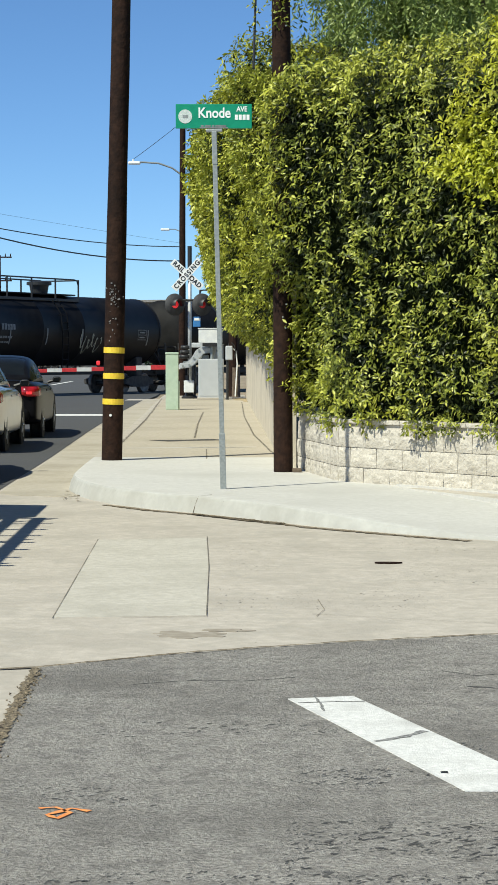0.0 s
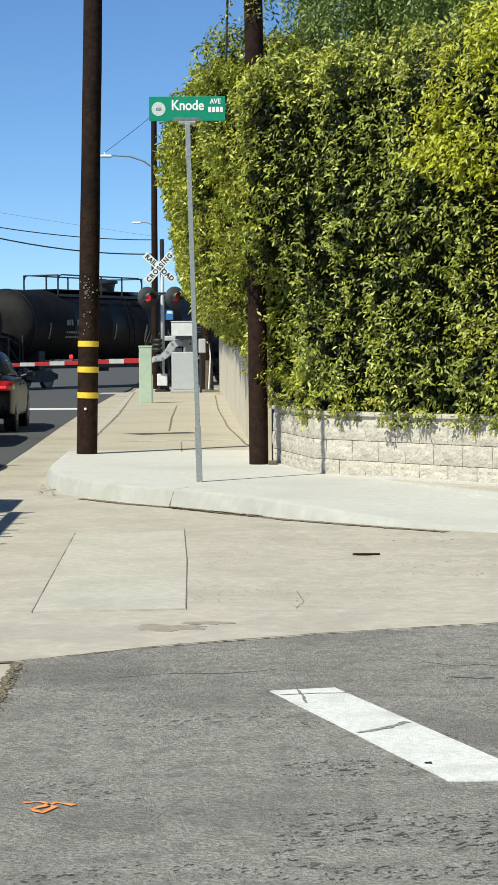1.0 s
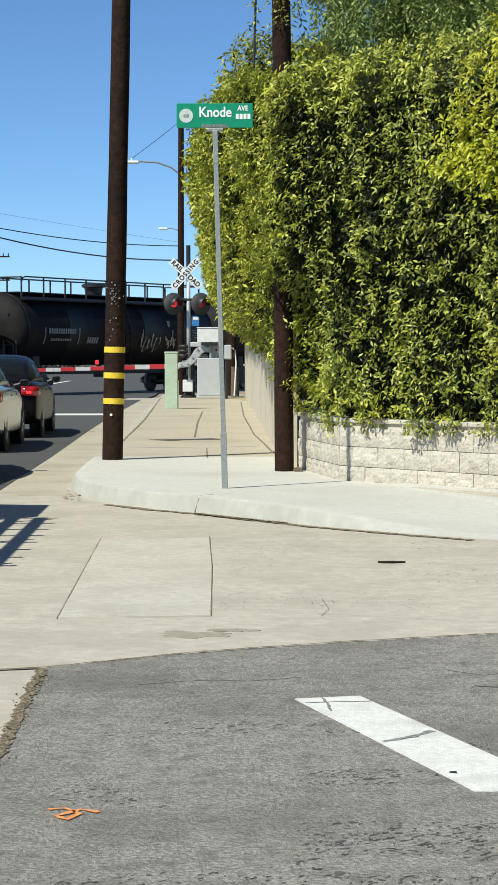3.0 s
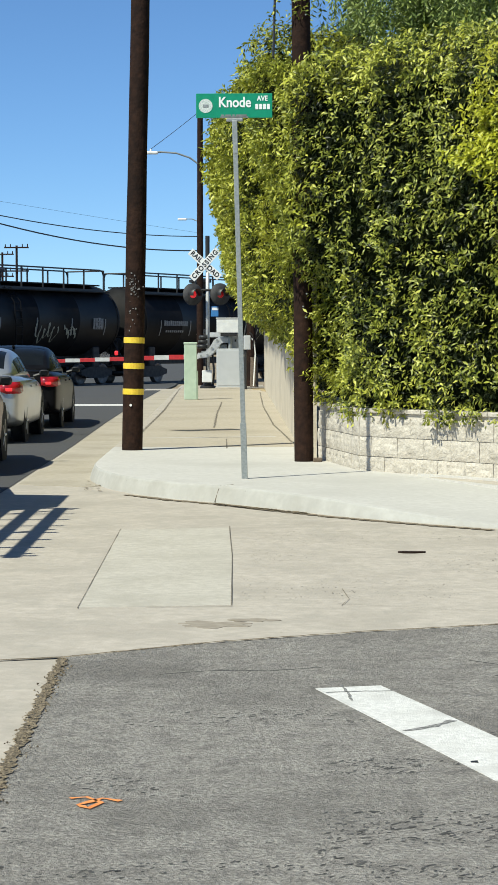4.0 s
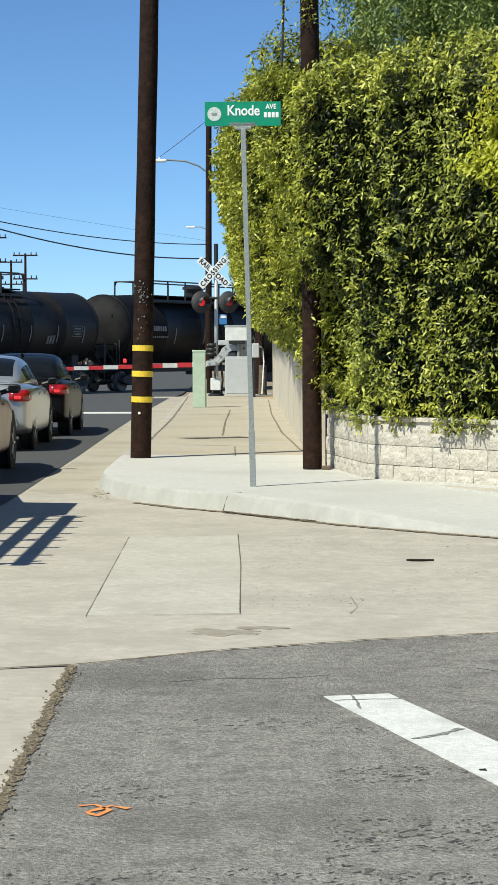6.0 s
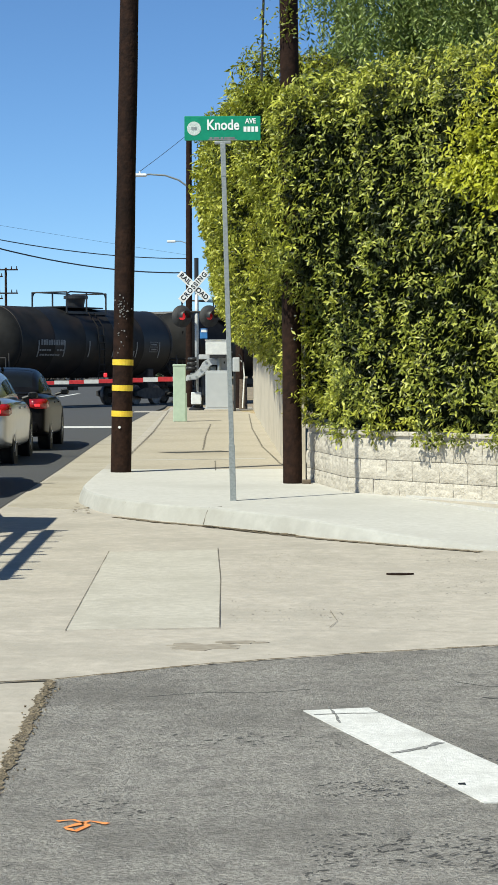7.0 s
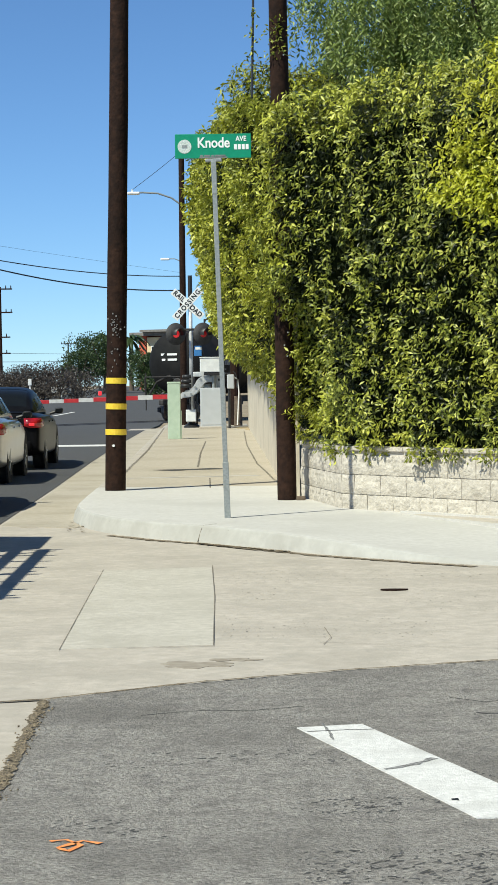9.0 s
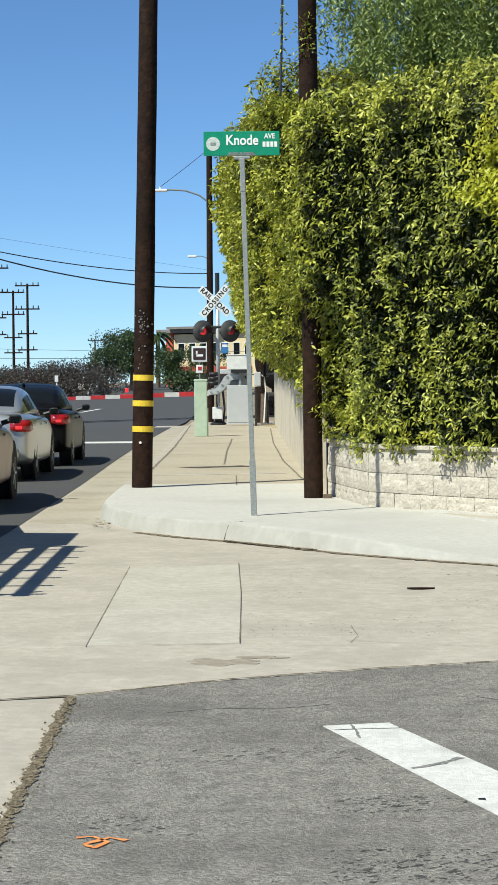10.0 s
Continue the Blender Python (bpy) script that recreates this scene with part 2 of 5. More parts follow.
# ---- mesh helpers ----
def mesh_of(name, bm, material, smooth=False):
    me = bpy.data.meshes.new(name)
    bmesh.ops.recalc_face_normals(bm, faces=bm.faces)
    bm.to_mesh(me)
    bm.free()
    for m in (material if isinstance(material, (list, tuple)) else [material]):
        me.materials.append(m)
    if smooth:
        for f in me.polygons:
            f.use_smooth = True
    return me


def part(name, bm, material, parent=None, label="", smooth=False):
    ob = new(name, mesh_of(name, bm, material, smooth))
    ob.parent = parent
    if label:
        tagged(ob, label)
    return ob


def thing(name, label, category, m=None, group="", kind=""):
    ob = new(name)
    ob.empty_display_size = 0.2
    if m is not None:
        ob.matrix_basis = m
    return tagged(ob, label, category, group, kind)


def box(sx, sy, sz, c=(0, 0, 0), bevel=0.0, bm=None):
    """A box of that size with its centre at c, edges rounded."""
    own = bmesh.new()
    bmesh.ops.create_cube(own, size=1, matrix=Matrix.Translation(c) @ Matrix.Diagonal((sx, sy, sz, 1)))
    if bevel:
        bmesh.ops.bevel(own, geom=own.edges[:], offset=bevel, segments=2, affect="EDGES", profile=0.5)
    return join(bm, own)


def join(bm, own):
    if bm is None:
        return own
    me = bpy.data.meshes.new("tmp")
    own.to_mesh(me)
    own.free()
    bm.from_mesh(me)
    bpy.data.meshes.remove(me)
    return bm


def rod(a, b, r, r2=None, seg=8, bm=None):
    """A round bar from a to b."""
    a, b = Vector(a), Vector(b)
    own = bmesh.new()
    d = b - a
    m = Matrix.Translation((a + b) / 2) @ d.to_track_quat("Z", "Y").to_matrix().to_4x4()
    bmesh.ops.create_cone(own, cap_ends=True, segments=seg, radius1=r, radius2=r if r2 is None else r2, depth=d.length, matrix=m)
    return join(bm, own)


def lathe(profile, seg=32, axis="Z", bm=None):
    """Turns (radius, height) pairs about an axis."""
    own = bmesh.new()
    rings = []
    for r, h in profile:
        ring = []
        for i in range(seg):
            a = 2 * math.pi * i / seg
            c, s = r * math.cos(a), r * math.sin(a)
            ring.append(own.verts.new((c, s, h) if axis == "Z" else (c, h, s) if axis == "Y" else (h, c, s)))
        rings.append(ring)
    for p, q in zip(rings, rings[1:]):
        for i in range(seg):
            own.faces.new((p[i], p[(i + 1) % seg], q[(i + 1) % seg], q[i]))
    for ring in (rings[0], rings[-1]):
        if profile[0][0] > 1e-4:
            own.faces.new(ring)
    return join(bm, own)


def prism(points, z0, z1, bm=None):
    """A flat polygon raised from z0 to z1."""
    own = bmesh.new()
    lo, hi = [own.verts.new((x, y, z0)) for x, y in points], [own.verts.new((x, y, z1)) for x, y in points]
    own.faces.new(hi)
    own.faces.new(lo[::-1])
    k = len(points)
    for i in range(k):
        own.faces.new((lo[i], lo[(i + 1) % k], hi[(i + 1) % k], hi[i]))
    return join(bm, own)


def tube(points, r, seg=6, bm=None):
    for a, b in zip(points, points[1:]):
        bm = rod(a, b, r, seg=seg, bm=bm)
    return bm


def letters(text, size, parent, m, material, depth=0.002, squeeze=1.0, name="lettering", bold=0.022, spread=1.0):
    """Raised lettering in the plane of m's x and y, centred."""
    cu = bpy.data.curves.new(name, "FONT")
    cu.body, cu.size, cu.align_x, cu.align_y, cu.extrude, cu.offset = text, size, "CENTER", "CENTER", depth, size * bold
    cu.space_character = spread
    tmp = bpy.data.objects.new(name, cu)
    scene.collection.objects.link(tmp)
    dg = bpy.context.evaluated_depsgraph_get()
    me = bpy.data.meshes.new_from_object(tmp.evaluated_get(dg))
    bpy.data.objects.remove(tmp)
    me.transform(m @ Matrix.Diagonal((squeeze, 1, 1, 1)))
    me.materials.clear()
    me.materials.append(material)
    ob = new(name, me)
    ob.parent = parent
    return ob


def leaves(name, place, way, size, material, parent=None, wide=0.42, curl=0.18, label="", facing=None):
    """Many small folded blades: places, directions and lengths as arrays."""
    k = len(place)
    way = way / np.linalg.norm(way, axis=1)[:, None]
    side = np.cross(way, np.random.normal(size=(k, 3)) if facing is None else facing)
    side /= np.linalg.norm(side, axis=1)[:, None]
    up = np.cross(side, way)
    s = size[:, None]
    v = np.empty((k, 4, 3))
    v[:, 0] = place
    v[:, 1] = place + way * s * 0.5 + side * s * wide * 0.5 + up * s * curl
    v[:, 2] = place + way * s
    v[:, 3] = place + way * s * 0.5 - side * s * wide * 0.5 + up * s * curl
    me = bpy.data.meshes.new(name)
    me.vertices.add(k * 4)
    me.vertices.foreach_set("co", v.ravel())
    idx = (np.arange(k)[:, None] * 4 + np.array([0, 1, 2, 0, 2, 3])[None]).ravel()
    me.loops.add(k * 6)
    me.loops.foreach_set("vertex_index", idx)
    me.polygons.add(k * 2)
    me.polygons.foreach_set("loop_start", np.arange(0, k * 6, 3))
    me.update(calc_edges=True)
    me.materials.append(material)
    ob = new(name, me)
    ob.parent = parent
    return tagged(ob, label, kind="stuff")


# ---- ground, road, gutter, pavement ----
def grade(y):
    """Height of the land along the street: level, a slight dip at the rails, then a long rise."""
    return float(np.interp(y, [70, 88, 108, 330, 800], [0, -0.17, -0.17, 1.75, 2.6]))


YS = [-40, -10, 0, 10, 20, 30, 40, 50, 60, 70, 76, 82, 88, 95, 102, 108, 120, 140, 170, 200, 240, 280, 330, 400, 500, 650, 800, 1500, 3000]


def strip(left, right, lift, ys, name, material, label, bm=None):
    own = bmesh.new()
    prev = None
    for y in ys:
        row = [own.verts.new((f(y), y, grade(y) + lift)) for f in (left, right)]
        if prev:
            own.faces.new((prev[0], prev[1], row[1], row[0]))
        prev = row
    return tagged(part(name, own, material, None), label, "", kind="structure")


def kerb_x(y):
    return float(np.interp(y, [5, 21, 26, 31, 46, 80, 330], [-2.5, -2.62, -2.7, -2.85, -3.24, -3.72, -9.2]))


strip(lambda y: -1500, lambda y: 1500, -0.05, YS, "ground", DIRT, "dry brown earth and weeds reaching the horizon")
tagged(part("gutter", prism([(-30, -12), (14, -12), (14, 24.2), (-1.2, 24.2), (-2.0, 40), (-2.8, 73), (-4.2, 73), (-4.2, 24), (-30, 24)], -0.045, 0.0), CONCRETE), "cream concrete cross gutter and apron with joints", "gutter", kind="structure")
strip(lambda y: kerb_x(y) - 13.5, kerb_x, 0.005, [14] + [y for y in YS if 20 <= y <= 330], "road", ROAD, "grey asphalt street running to the railway crossing")
near = [(-0.96, 9.38), (-0.62, 9.66), (-0.27, 9.86), (0.44, 10.22), (1.26, 10.53), (5, 11.7), (14, 14), (14, -11), (-0.82, -11), (-0.88, 5.0), (-0.89, 6.6), (-0.91, 7.63), (-0.93, 8.52)]
tagged(part("side_street", prism(near, -0.02, 0.005), ASPHALT), "worn grey asphalt of the side street", "road", kind="structure")
# left shore of the main street
tagged(part("far_kerb", prism([(-17.2, 14), (-16.9, 14), (-19.0, 86), (-19.3, 86)], -0.02, 0.15), CONCRETE), "concrete kerb on the far side", "kerb", kind="structure")

# dusty gutter pan between the asphalt and the kerb
PAN = ground_mat("gutter_pan", (0.405, 0.362, 0.285), (0.48, 0.432, 0.348), (0.335, 0.297, 0.228), (0.22, 0.19, 0.14), 11, 0.9, 20, 0.68, 0.25)
pan = [(kerb_x(y) + .02, y) for y in (21.6, 24, 28, 34, 42, 52, 62, 72)] + [(-2.9, 72), (-2.3, 42), (-2.0, 26.5), (-1.93, 23.4), (-1.84, 22.2), (-1.72, 21.3), (-1.8, 21.15), (-2.02, 21.2), (-2.2, 21.32), (-2.36, 21.3), (-2.5, 21.5)]
tagged(part("gutter_pan", prism(pan, -0.02, 0.0035), PAN), "dusty tan concrete gutter along the kerb", "gutter", kind="structure")

# pavement: outer edge with its height, inner edge at the walls
OUT = [(-2.95, 72, .15), (-2.88, 68, .15), (-2.29, 42, .15), (-2.08, 32, .15), (-1.99, 26.5, .15), (-1.95, 24.0, .15), (-1.88, 22.3, .15), (-1.6, 20.95, .15), (-1.27, 20.12, .15), (-.87, 19.45, .15), (-.47, 18.98, .15), (0.02, 18.3, .145), (.58, 17.45, .12), (1.18, 16.75, .07), (1.78, 16.15, .03), (3, 15.2, .02), (6, 13.4, .02)]
INN = [(-.15, 72), (-.1, 68), (.22, 42), (.34, 32), (.41, 26.5), (.44, 24.4), (.62, 23.6), (.72, 22.8), (.84, 22.0), (.94, 21.45), (1.2, 21.07), (1.5, 20.66), (1.85, 20.18), (2.2, 19.73), (2.6, 19.2), (3.9, 17.45), (6.2, 14.4)]
INZ = [.15] * 10 + [.15, .148, .145, .143, .14, .13, .12]


def rounded(rows, cuts):
    """Smooth curve through the rows, cut finer."""
    out = []
    for k in range(len(rows) - 1):
        a, b, c, d = (Vector(rows[min(max(k + o, 0), len(rows) - 1)]) for o in (-1, 0, 1, 2))
        for i in range(cuts):
            t = i / cuts
            out.append(0.5 * (2 * b + (c - a) * t + (2 * a - 5 * b + 4 * c - d) * t * t + (3 * b - a - 3 * c + d) * t ** 3))
    return out + [Vector(rows[-1])]


def pavement(i0, i1, name, material, label, cuts=1, rise=0.0, lean=0.02):
    """Walking surface with a rounded kerb edge; the rise fades where the ramp meets the gutter."""
    bm = bmesh.new()
    rows = []
    outer = rounded([(x, y, z) for x, y, z in OUT[i0:i1]], cuts)
    inner = rounded([(x, y, z) for (x, y), z in zip(INN[i0:i1], INZ[i0:i1])], cuts)
    for o, n in zip(outer, inner):
        w = Vector((n.x - o.x, n.y - o.y, 0)).normalized()
        z = o.z + rise * min(1, max(0, (o.z - .03) / .1))
        batter = lean * z / .15
        pts = [o - w * batter + Vector((0, 0, -.02 - o.z)), o - w * batter * .5 + Vector((0, 0, z * .5 - o.z))]
        for a in (0, 25, 50, 75, 90):
            r = min(.03, z * .4)
            pts.append(o + w * (r - r * math.cos(radians(a))) + Vector((0, 0, z - r + r * math.sin(radians(a)) - o.z)))
        lip_in = o + w * .16
        pts.append(Vector((lip_in.x, lip_in.y, z + .001)))
        for u in (0.25, 0.5, 0.75, 1.0):
            p = o.lerp(n, .08 + .92 * u)
            pts.append(Vector((p.x, p.y, z + (n.z - z) * u)))
        rows.append([bm.verts.new(p) for p in pts])
    for p, q in zip(rows, rows[1:]):
        for k in range(len(p) - 1):
            bm.faces.new((p[k], p[k + 1], q[k + 1], q[k])).material_index = 1 if k < 5 else 0
    return tagged(part(name, bm, [material, KERB], smooth=True), label, "pavement", kind="structure")


pavement(0, 5, "pavement", WALK, "tan concrete pavement with kerb beside the street")
pavement(4, 17, "corner_pavement", PALE, "pale new concrete corner pavement with rounded kerb", 6, 0.004, 0.05)


kerb_top = [(ox + .03, oy) for ox, oy, oz in OUT[:5]] + [(ox + .17, oy + .02) for ox, oy, oz in OUT[:5]][::-1]
tagged(part("kerb_top", prism(kerb_top, 0.12, 0.1525), CONCRETE), "pale concrete kerb top beside the tan pavement", "kerb", kind="structure")
# older slab and lip at the foot of the block wall
edge = [(1.22, 20.65), (1.55, 20.0), (1.95, 19.15), (2.5, 17.9), (3.4, 16.4)]
lip = edge + [(x + .05, y + .03) for x, y in edge[::-1]]
tagged(part("kerb_lip", prism(lip, 0.0, 0.150), PALE), "low pale concrete lip on the corner pavement", "kerb", kind="structure")
slab = [(x + .05, y + .03) for x, y in edge] + [(4.9, 16.1), (2.61, 19.16), (1.71, 20.36), (1.26, 20.96)]
tagged(part("old_slab", prism(slab, 0.0, 0.146), CONCRETE), "older tan slab along the block wall", "pavement", kind="structure")


def ribbon(points, width, z, name, material, label, jitter=0.0, category="crack"):
    """A thin winding strip on the ground."""
    bm = bmesh.new()
    fine = []
    jitter = min(jitter, width * .7)
    for (x0, y0), (x1, y1) in zip(points, points[1:]):
        k = max(2, int(math.hypot(x1 - x0, y1 - y0) / (0.035 if jitter >= 0.004 and width < .1 else 0.25)))
        fine += [(x0 + (x1 - x0) * i / k, y0 + (y1 - y0) * i / k) for i in range(k)]
    fine.append(points[-1])
    rows = []
    for i, (x, y) in enumerate(fine):
        x1, y1 = fine[min(i + 1, len(fine) - 1)]
        x0, y0 = fine[max(i - 1, 0)]
        d = Vector((x1 - x0, y1 - y0)).normalized()
        w = width * random.uniform(0.55, 1.4) / 2
        jx, jy = -d.y * random.uniform(-jitter, jitter), d.x * random.uniform(-jitter, jitter)
        rows.append([bm.verts.new((x - d.y * s * w + jx, y + d.x * s * w + jy, z)) for s in (-1, 1)])
    for p, q in zip(rows, rows[1:]):
        bm.faces.new((p[0], p[1], q[1], q[0]))
    return tagged(part(name, bm, material), label, category, kind="structure")


JOINT = "dark joint in the concrete"
ribbon([(-1.17, 16.16), (-1.06, 11.2)], 0.0045, 0.005, "joint", CRACK, JOINT)
ribbon([(-0.33, 16.41), (-0.27, 14), (-0.23, 11.3)], 0.0045, 0.005, "joint", CRACK, JOINT)
ribbon([(-0.7, 11.25), (-0.23, 11.3)], 0.006, 0.005, "joint", CRACK, JOINT)
ribbon([(-1.3, 9.3), (-0.95, 9.42), (-0.27, 9.9), (0.44, 10.25), (1.26, 10.56), (4, 11.45)], 0.03, 0.0065, "joint", SEAM, "dirty seam between asphalt and concrete", 0.008)
ribbon([(-6, 8.9), (-1.3, 9.3), (-.98, 9.4)], 0.03, 0.006, "joint", CRACK, JOINT)
ribbon([(0.40, 12.1), (0.42, 11.6), (0.37, 11.3)], 0.004, 0.005, "crack", CRACK, "fine crack in the concrete", 0.01)
ribbon([(-0.96, 9.38), (-0.94, 8.5), (-0.92, 7.63), (-0.9, 6.6), (-0.88, 5), (-0.85, 2)], 0.045, 0.009, "seam", SEAM, "crumbling dirt-filled seam beside the asphalt", 0.012, "seam")
ribbon([(-1.38, 19.95), (-.93, 19.24), (-.52, 18.77), (-.04, 18.08), (.52, 17.24), (1.13, 16.55), (1.7, 15.98)], 0.085, 0.006, "joint", SEAM, "dirty line along the kerb foot", 0.02)
ribbon([(-.48, 18.72), (-.14, 18.2), (.06, 17.92)], 0.12, 0.008, "dirt", SEAM, "dry leaf litter against the kerb", 0.02, "dirt")
ribbon([(-1.07, 48.7), (-.98, 40), (-0.86, 33.0)], 0.025, 0.153, "crack", CRACK, "fine crack in the pavement", 0.012)
ribbon([(-0.21, 60.1), (-.1, 45), (0.08, 34.3), (.2, 31), (0.3, 28.0), (.42, 26.8)], 0.02, 0.153, "crack", CRACK, "winding crack beside the wall", 0.012)
ribbon([(-0.59, 28.9), (-0.53, 26.1)], 0.016, 0.153, "joint", CRACK, JOINT)
ribbon([(-1.75, 29.2), (0.1, 29.6)], 0.14, 0.153, "joint", PALE, "pale tooled joint in the pavement")
# a thin cast shadow, painted as a dark strip
ribbon([(-1.39, 31.8), (-1.1, 32.0), (-0.45, 32.3)], 0.42, 0.153, "stain", SHADOWSTREAK, "narrow cast shadow painted on the pavement", 0.02, "stain")
ribbon([(-2.75, 66), (-2.26, 48), (-2.10, 42), (-1.92, 32), (-1.83, 27)], 0.03, 0.153, "joint", CRACK, "broken joint behind the kerb", 0.02)
for y in (38, 45, 56, 62):
    ribbon([(-2.05 - (y - 32) * .022, y), (0.3 - (y - 32) * .012, y + .05)], 0.05, 0.153, "joint", WALK if y != 56 else CRACK, JOINT)
def blotch(cx, cy, rx, ry, z, material, label, seed):
    rnd = random.Random(seed)
    pts = []
    for i in range(40):
        a = 2 * math.pi * i / 40
        k = 0.75 + 0.45 * noise.noise((math.cos(a) * 1.5 + seed, math.sin(a) * 1.5, 0)) + rnd.uniform(-.12, .12)
        pts.append((cx + rx * k * math.cos(a), cy + ry * k * math.sin(a)))
    tagged(part("stain", prism(pts, z - .002, z), material), label, "stain", kind="structure")


blotch(-.32, 10.55, .24, .17, 0.0022, STAIN, "brown stain on the concrete", 1)
blotch(-.12, 10.72, .14, .08, 0.0032, STAIN, "brown stain on the concrete", 2)
w = Vector((.76, .65, 0))
o = Vector((-.47, 18.98, 0))
kj = [o - w * .052 + Vector((0, 0, .005)), o - w * .004 + Vector((0, 0, .118)), o + w * .018 + Vector((0, 0, .15)), o + w * .17 + Vector((0, 0, .1545))]
tagged(part("joint", tube(kj, .004), CRACK), JOINT, "joint", kind="structure")
tagged(part("debris", prism([(.86, 14.25), (.89, 14.21), (.96, 14.20), (1.03, 14.23), (1.05, 14.25), (1.0, 14.262), (.93, 14.27), (.88, 14.265)], .001, .012), WOOD), "dark strip of bark on the concrete", "debris", kind="structure")
NEWPATCH = ground_mat("patched_concrete", (0.45, 0.42, 0.355), (0.55, 0.515, 0.44), (0.40, 0.372, 0.31), (0.30, 0.28, 0.23), 14, 1.6, 20, 0.70, 0.2)
tagged(part("apron_slab", prism([(-1.165, 16.1), (-.332, 16.3), (-.272, 14), (-.235, 11.35), (-1.06, 11.25)], -.01, .0022), NEWPATCH), "paler recast slab between joints of the apron", "pavement", kind="structure")
# low back kerb along the corner wall
TAR = mat("tar", (0.045, 0.043, 0.04), (0.13, 0.124, 0.114), 40, 0.9)
rt = random.Random(5)
tar = bmesh.new()
for i in range(2700):
    near = rt.random() ** 0.7
    y = 8.4 - 2.95 * near
    x = rt.uniform(-.9, 1.1) if i % 3 else .15 + rt.gauss(.35, .3)
    clump = noise.noise((x * 1.3, y * 2.6, 3.0))
    if clump < (-.15 if y < 6.25 else .2) or (x < .1 and clump < (.1 if y < 5.9 else .24)):
        continue
    rx, ry = rt.uniform(.003, .010) * (1 + 2.2 * max(0, clump)) * (2.0 if y < 6.5 and x > .1 and rt.random() < .4 else .75), rt.uniform(.0025, .009)
    tilt = .6 + rt.gauss(0, .4)
    k = [rt.uniform(.5, 1.3) for _ in range(7)]
    tar.faces.new([tar.verts.new((x + k[n] * rx * math.cos(n * .9), y + k[n] * (ry * math.sin(n * .9) + tilt * rx * math.cos(n * .9)), .0062 + i * 4e-7)) for n in range(7)])
tagged(part("tar_flecks", tar, TAR), "dark tar flecks and pits in worn asphalt", "tar", kind="stuff")
ribbon([(.86, 9.3), (1.0, 9.15), (1.12, 9.2), (1.35, 8.95), (1.8, 8.9)], .012, 0.0062, "crack", TAR, "thin dark crack in the asphalt", .01)
ribbon([(.93, 8.85), (1.05, 8.8), (1.12, 8.82)], .03, 0.0062, "crack", TAR, "thin dark crack in the asphalt", .01)
ribbon([(-.5, 8.9), (-.3, 9.0), (0, 9.0), (.2, 9.1)], .01, 0.0062, "crack", TAR, "thin dark crack in the asphalt", .012)
ribbon([(.35, 11.4), (.8, 11.2), (1.3, 11.0)], .004, 0.004, "crack", CRACK, "fine crack in the concrete", .012)
# dirt and dry leaves that collect in the gutter
litter = bmesh.new()
for i in range(260):
    u = rt.random() ** 1.4
    x, y = (-1.72 + rt.gauss(0, .07), 21.6 + rt.gauss(0, .5)) if i % 4 == 0 else (-.5 + u * .8, 18.74 - u * 1.08 - abs(rt.gauss(0, .05)))
    a, r = rt.uniform(0, 6.28), rt.uniform(.008, .028)
    v = [litter.verts.new((x + r * math.cos(a + k), y + 1.6 * r * math.sin(a + k), .007 + .008 * rt.random())) for k in (0, 1.3, 2.9, 4.2)]
    litter.faces.new(v)
tagged(part("leaf_litter", litter, SEAM), "dry leaves and grit lying in the gutter", "litter", kind="stuff")
# rubble along the broken seam
rubble = bmesh.new()
for i in range(760):
    y = 9.36 - 4.4 * rt.random()
    x = -.95 + (9.36 - y) * .018 + rt.gauss(0, .02) + .02 * noise.noise((0, y * 3, 0))
    r = rt.uniform(.002, .0055)
    own = bmesh.ops.create_icosphere(rubble, subdivisions=1, radius=r, matrix=Matrix.Translation((x, y, .007 + r * .3)))["verts"] if i % 2 == 0 else None
    if own is None:
        k = rt.uniform(0, 3)
        rubble.faces.new([rubble.verts.new((x + 1.5 * r * math.cos(k + n), y + 1.5 * r * math.sin(k + n), .0105 + .004 * rt.random())) for n in (0, 1.3, 2.6, 4.1)])
    else:
        for v in own:
            v.co += Vector((rt.gauss(0, .35), rt.gauss(0, .35), rt.gauss(-.1, .2))) * r
tagged(part("rubble", rubble, SEAM), "crumbled asphalt grit along the seam", "rubble", kind="stuff")
# pits and grit on the older half of the apron
PIT = mat("pitted_concrete", (0.35, 0.315, 0.255), (0.43, 0.395, 0.33), 40, 0.95)
pits = bmesh.new()
for i in range(2000):
    x, y = rt.uniform(-.2, 2.2), rt.uniform(11.6, 16.0)
    if noise.noise((x * 1.1, y * .8, 7.0)) < -.05 or y > 18.4 - 1.25 * x - .6:
        continue
    r = rt.uniform(.002, .006) * (1.6 if rt.random() < .1 else 1)
    k = [rt.uniform(.5, 1.4) for _ in range(6)]
    pits.faces.new([pits.verts.new((x + k[n] * r * math.cos(n * 1.047), y + 1.6 * k[n] * r * math.sin(n * 1.047), .0025)) for n in range(6)])
tagged(part("pits", pits, PIT), "small dark pits and grit in worn concrete", "grit", kind="stuff")
TARCRACK = mat("worn_paint_crack", (0.09, 0.088, 0.08), (0.34, 0.335, 0.32), 70, 0.9)
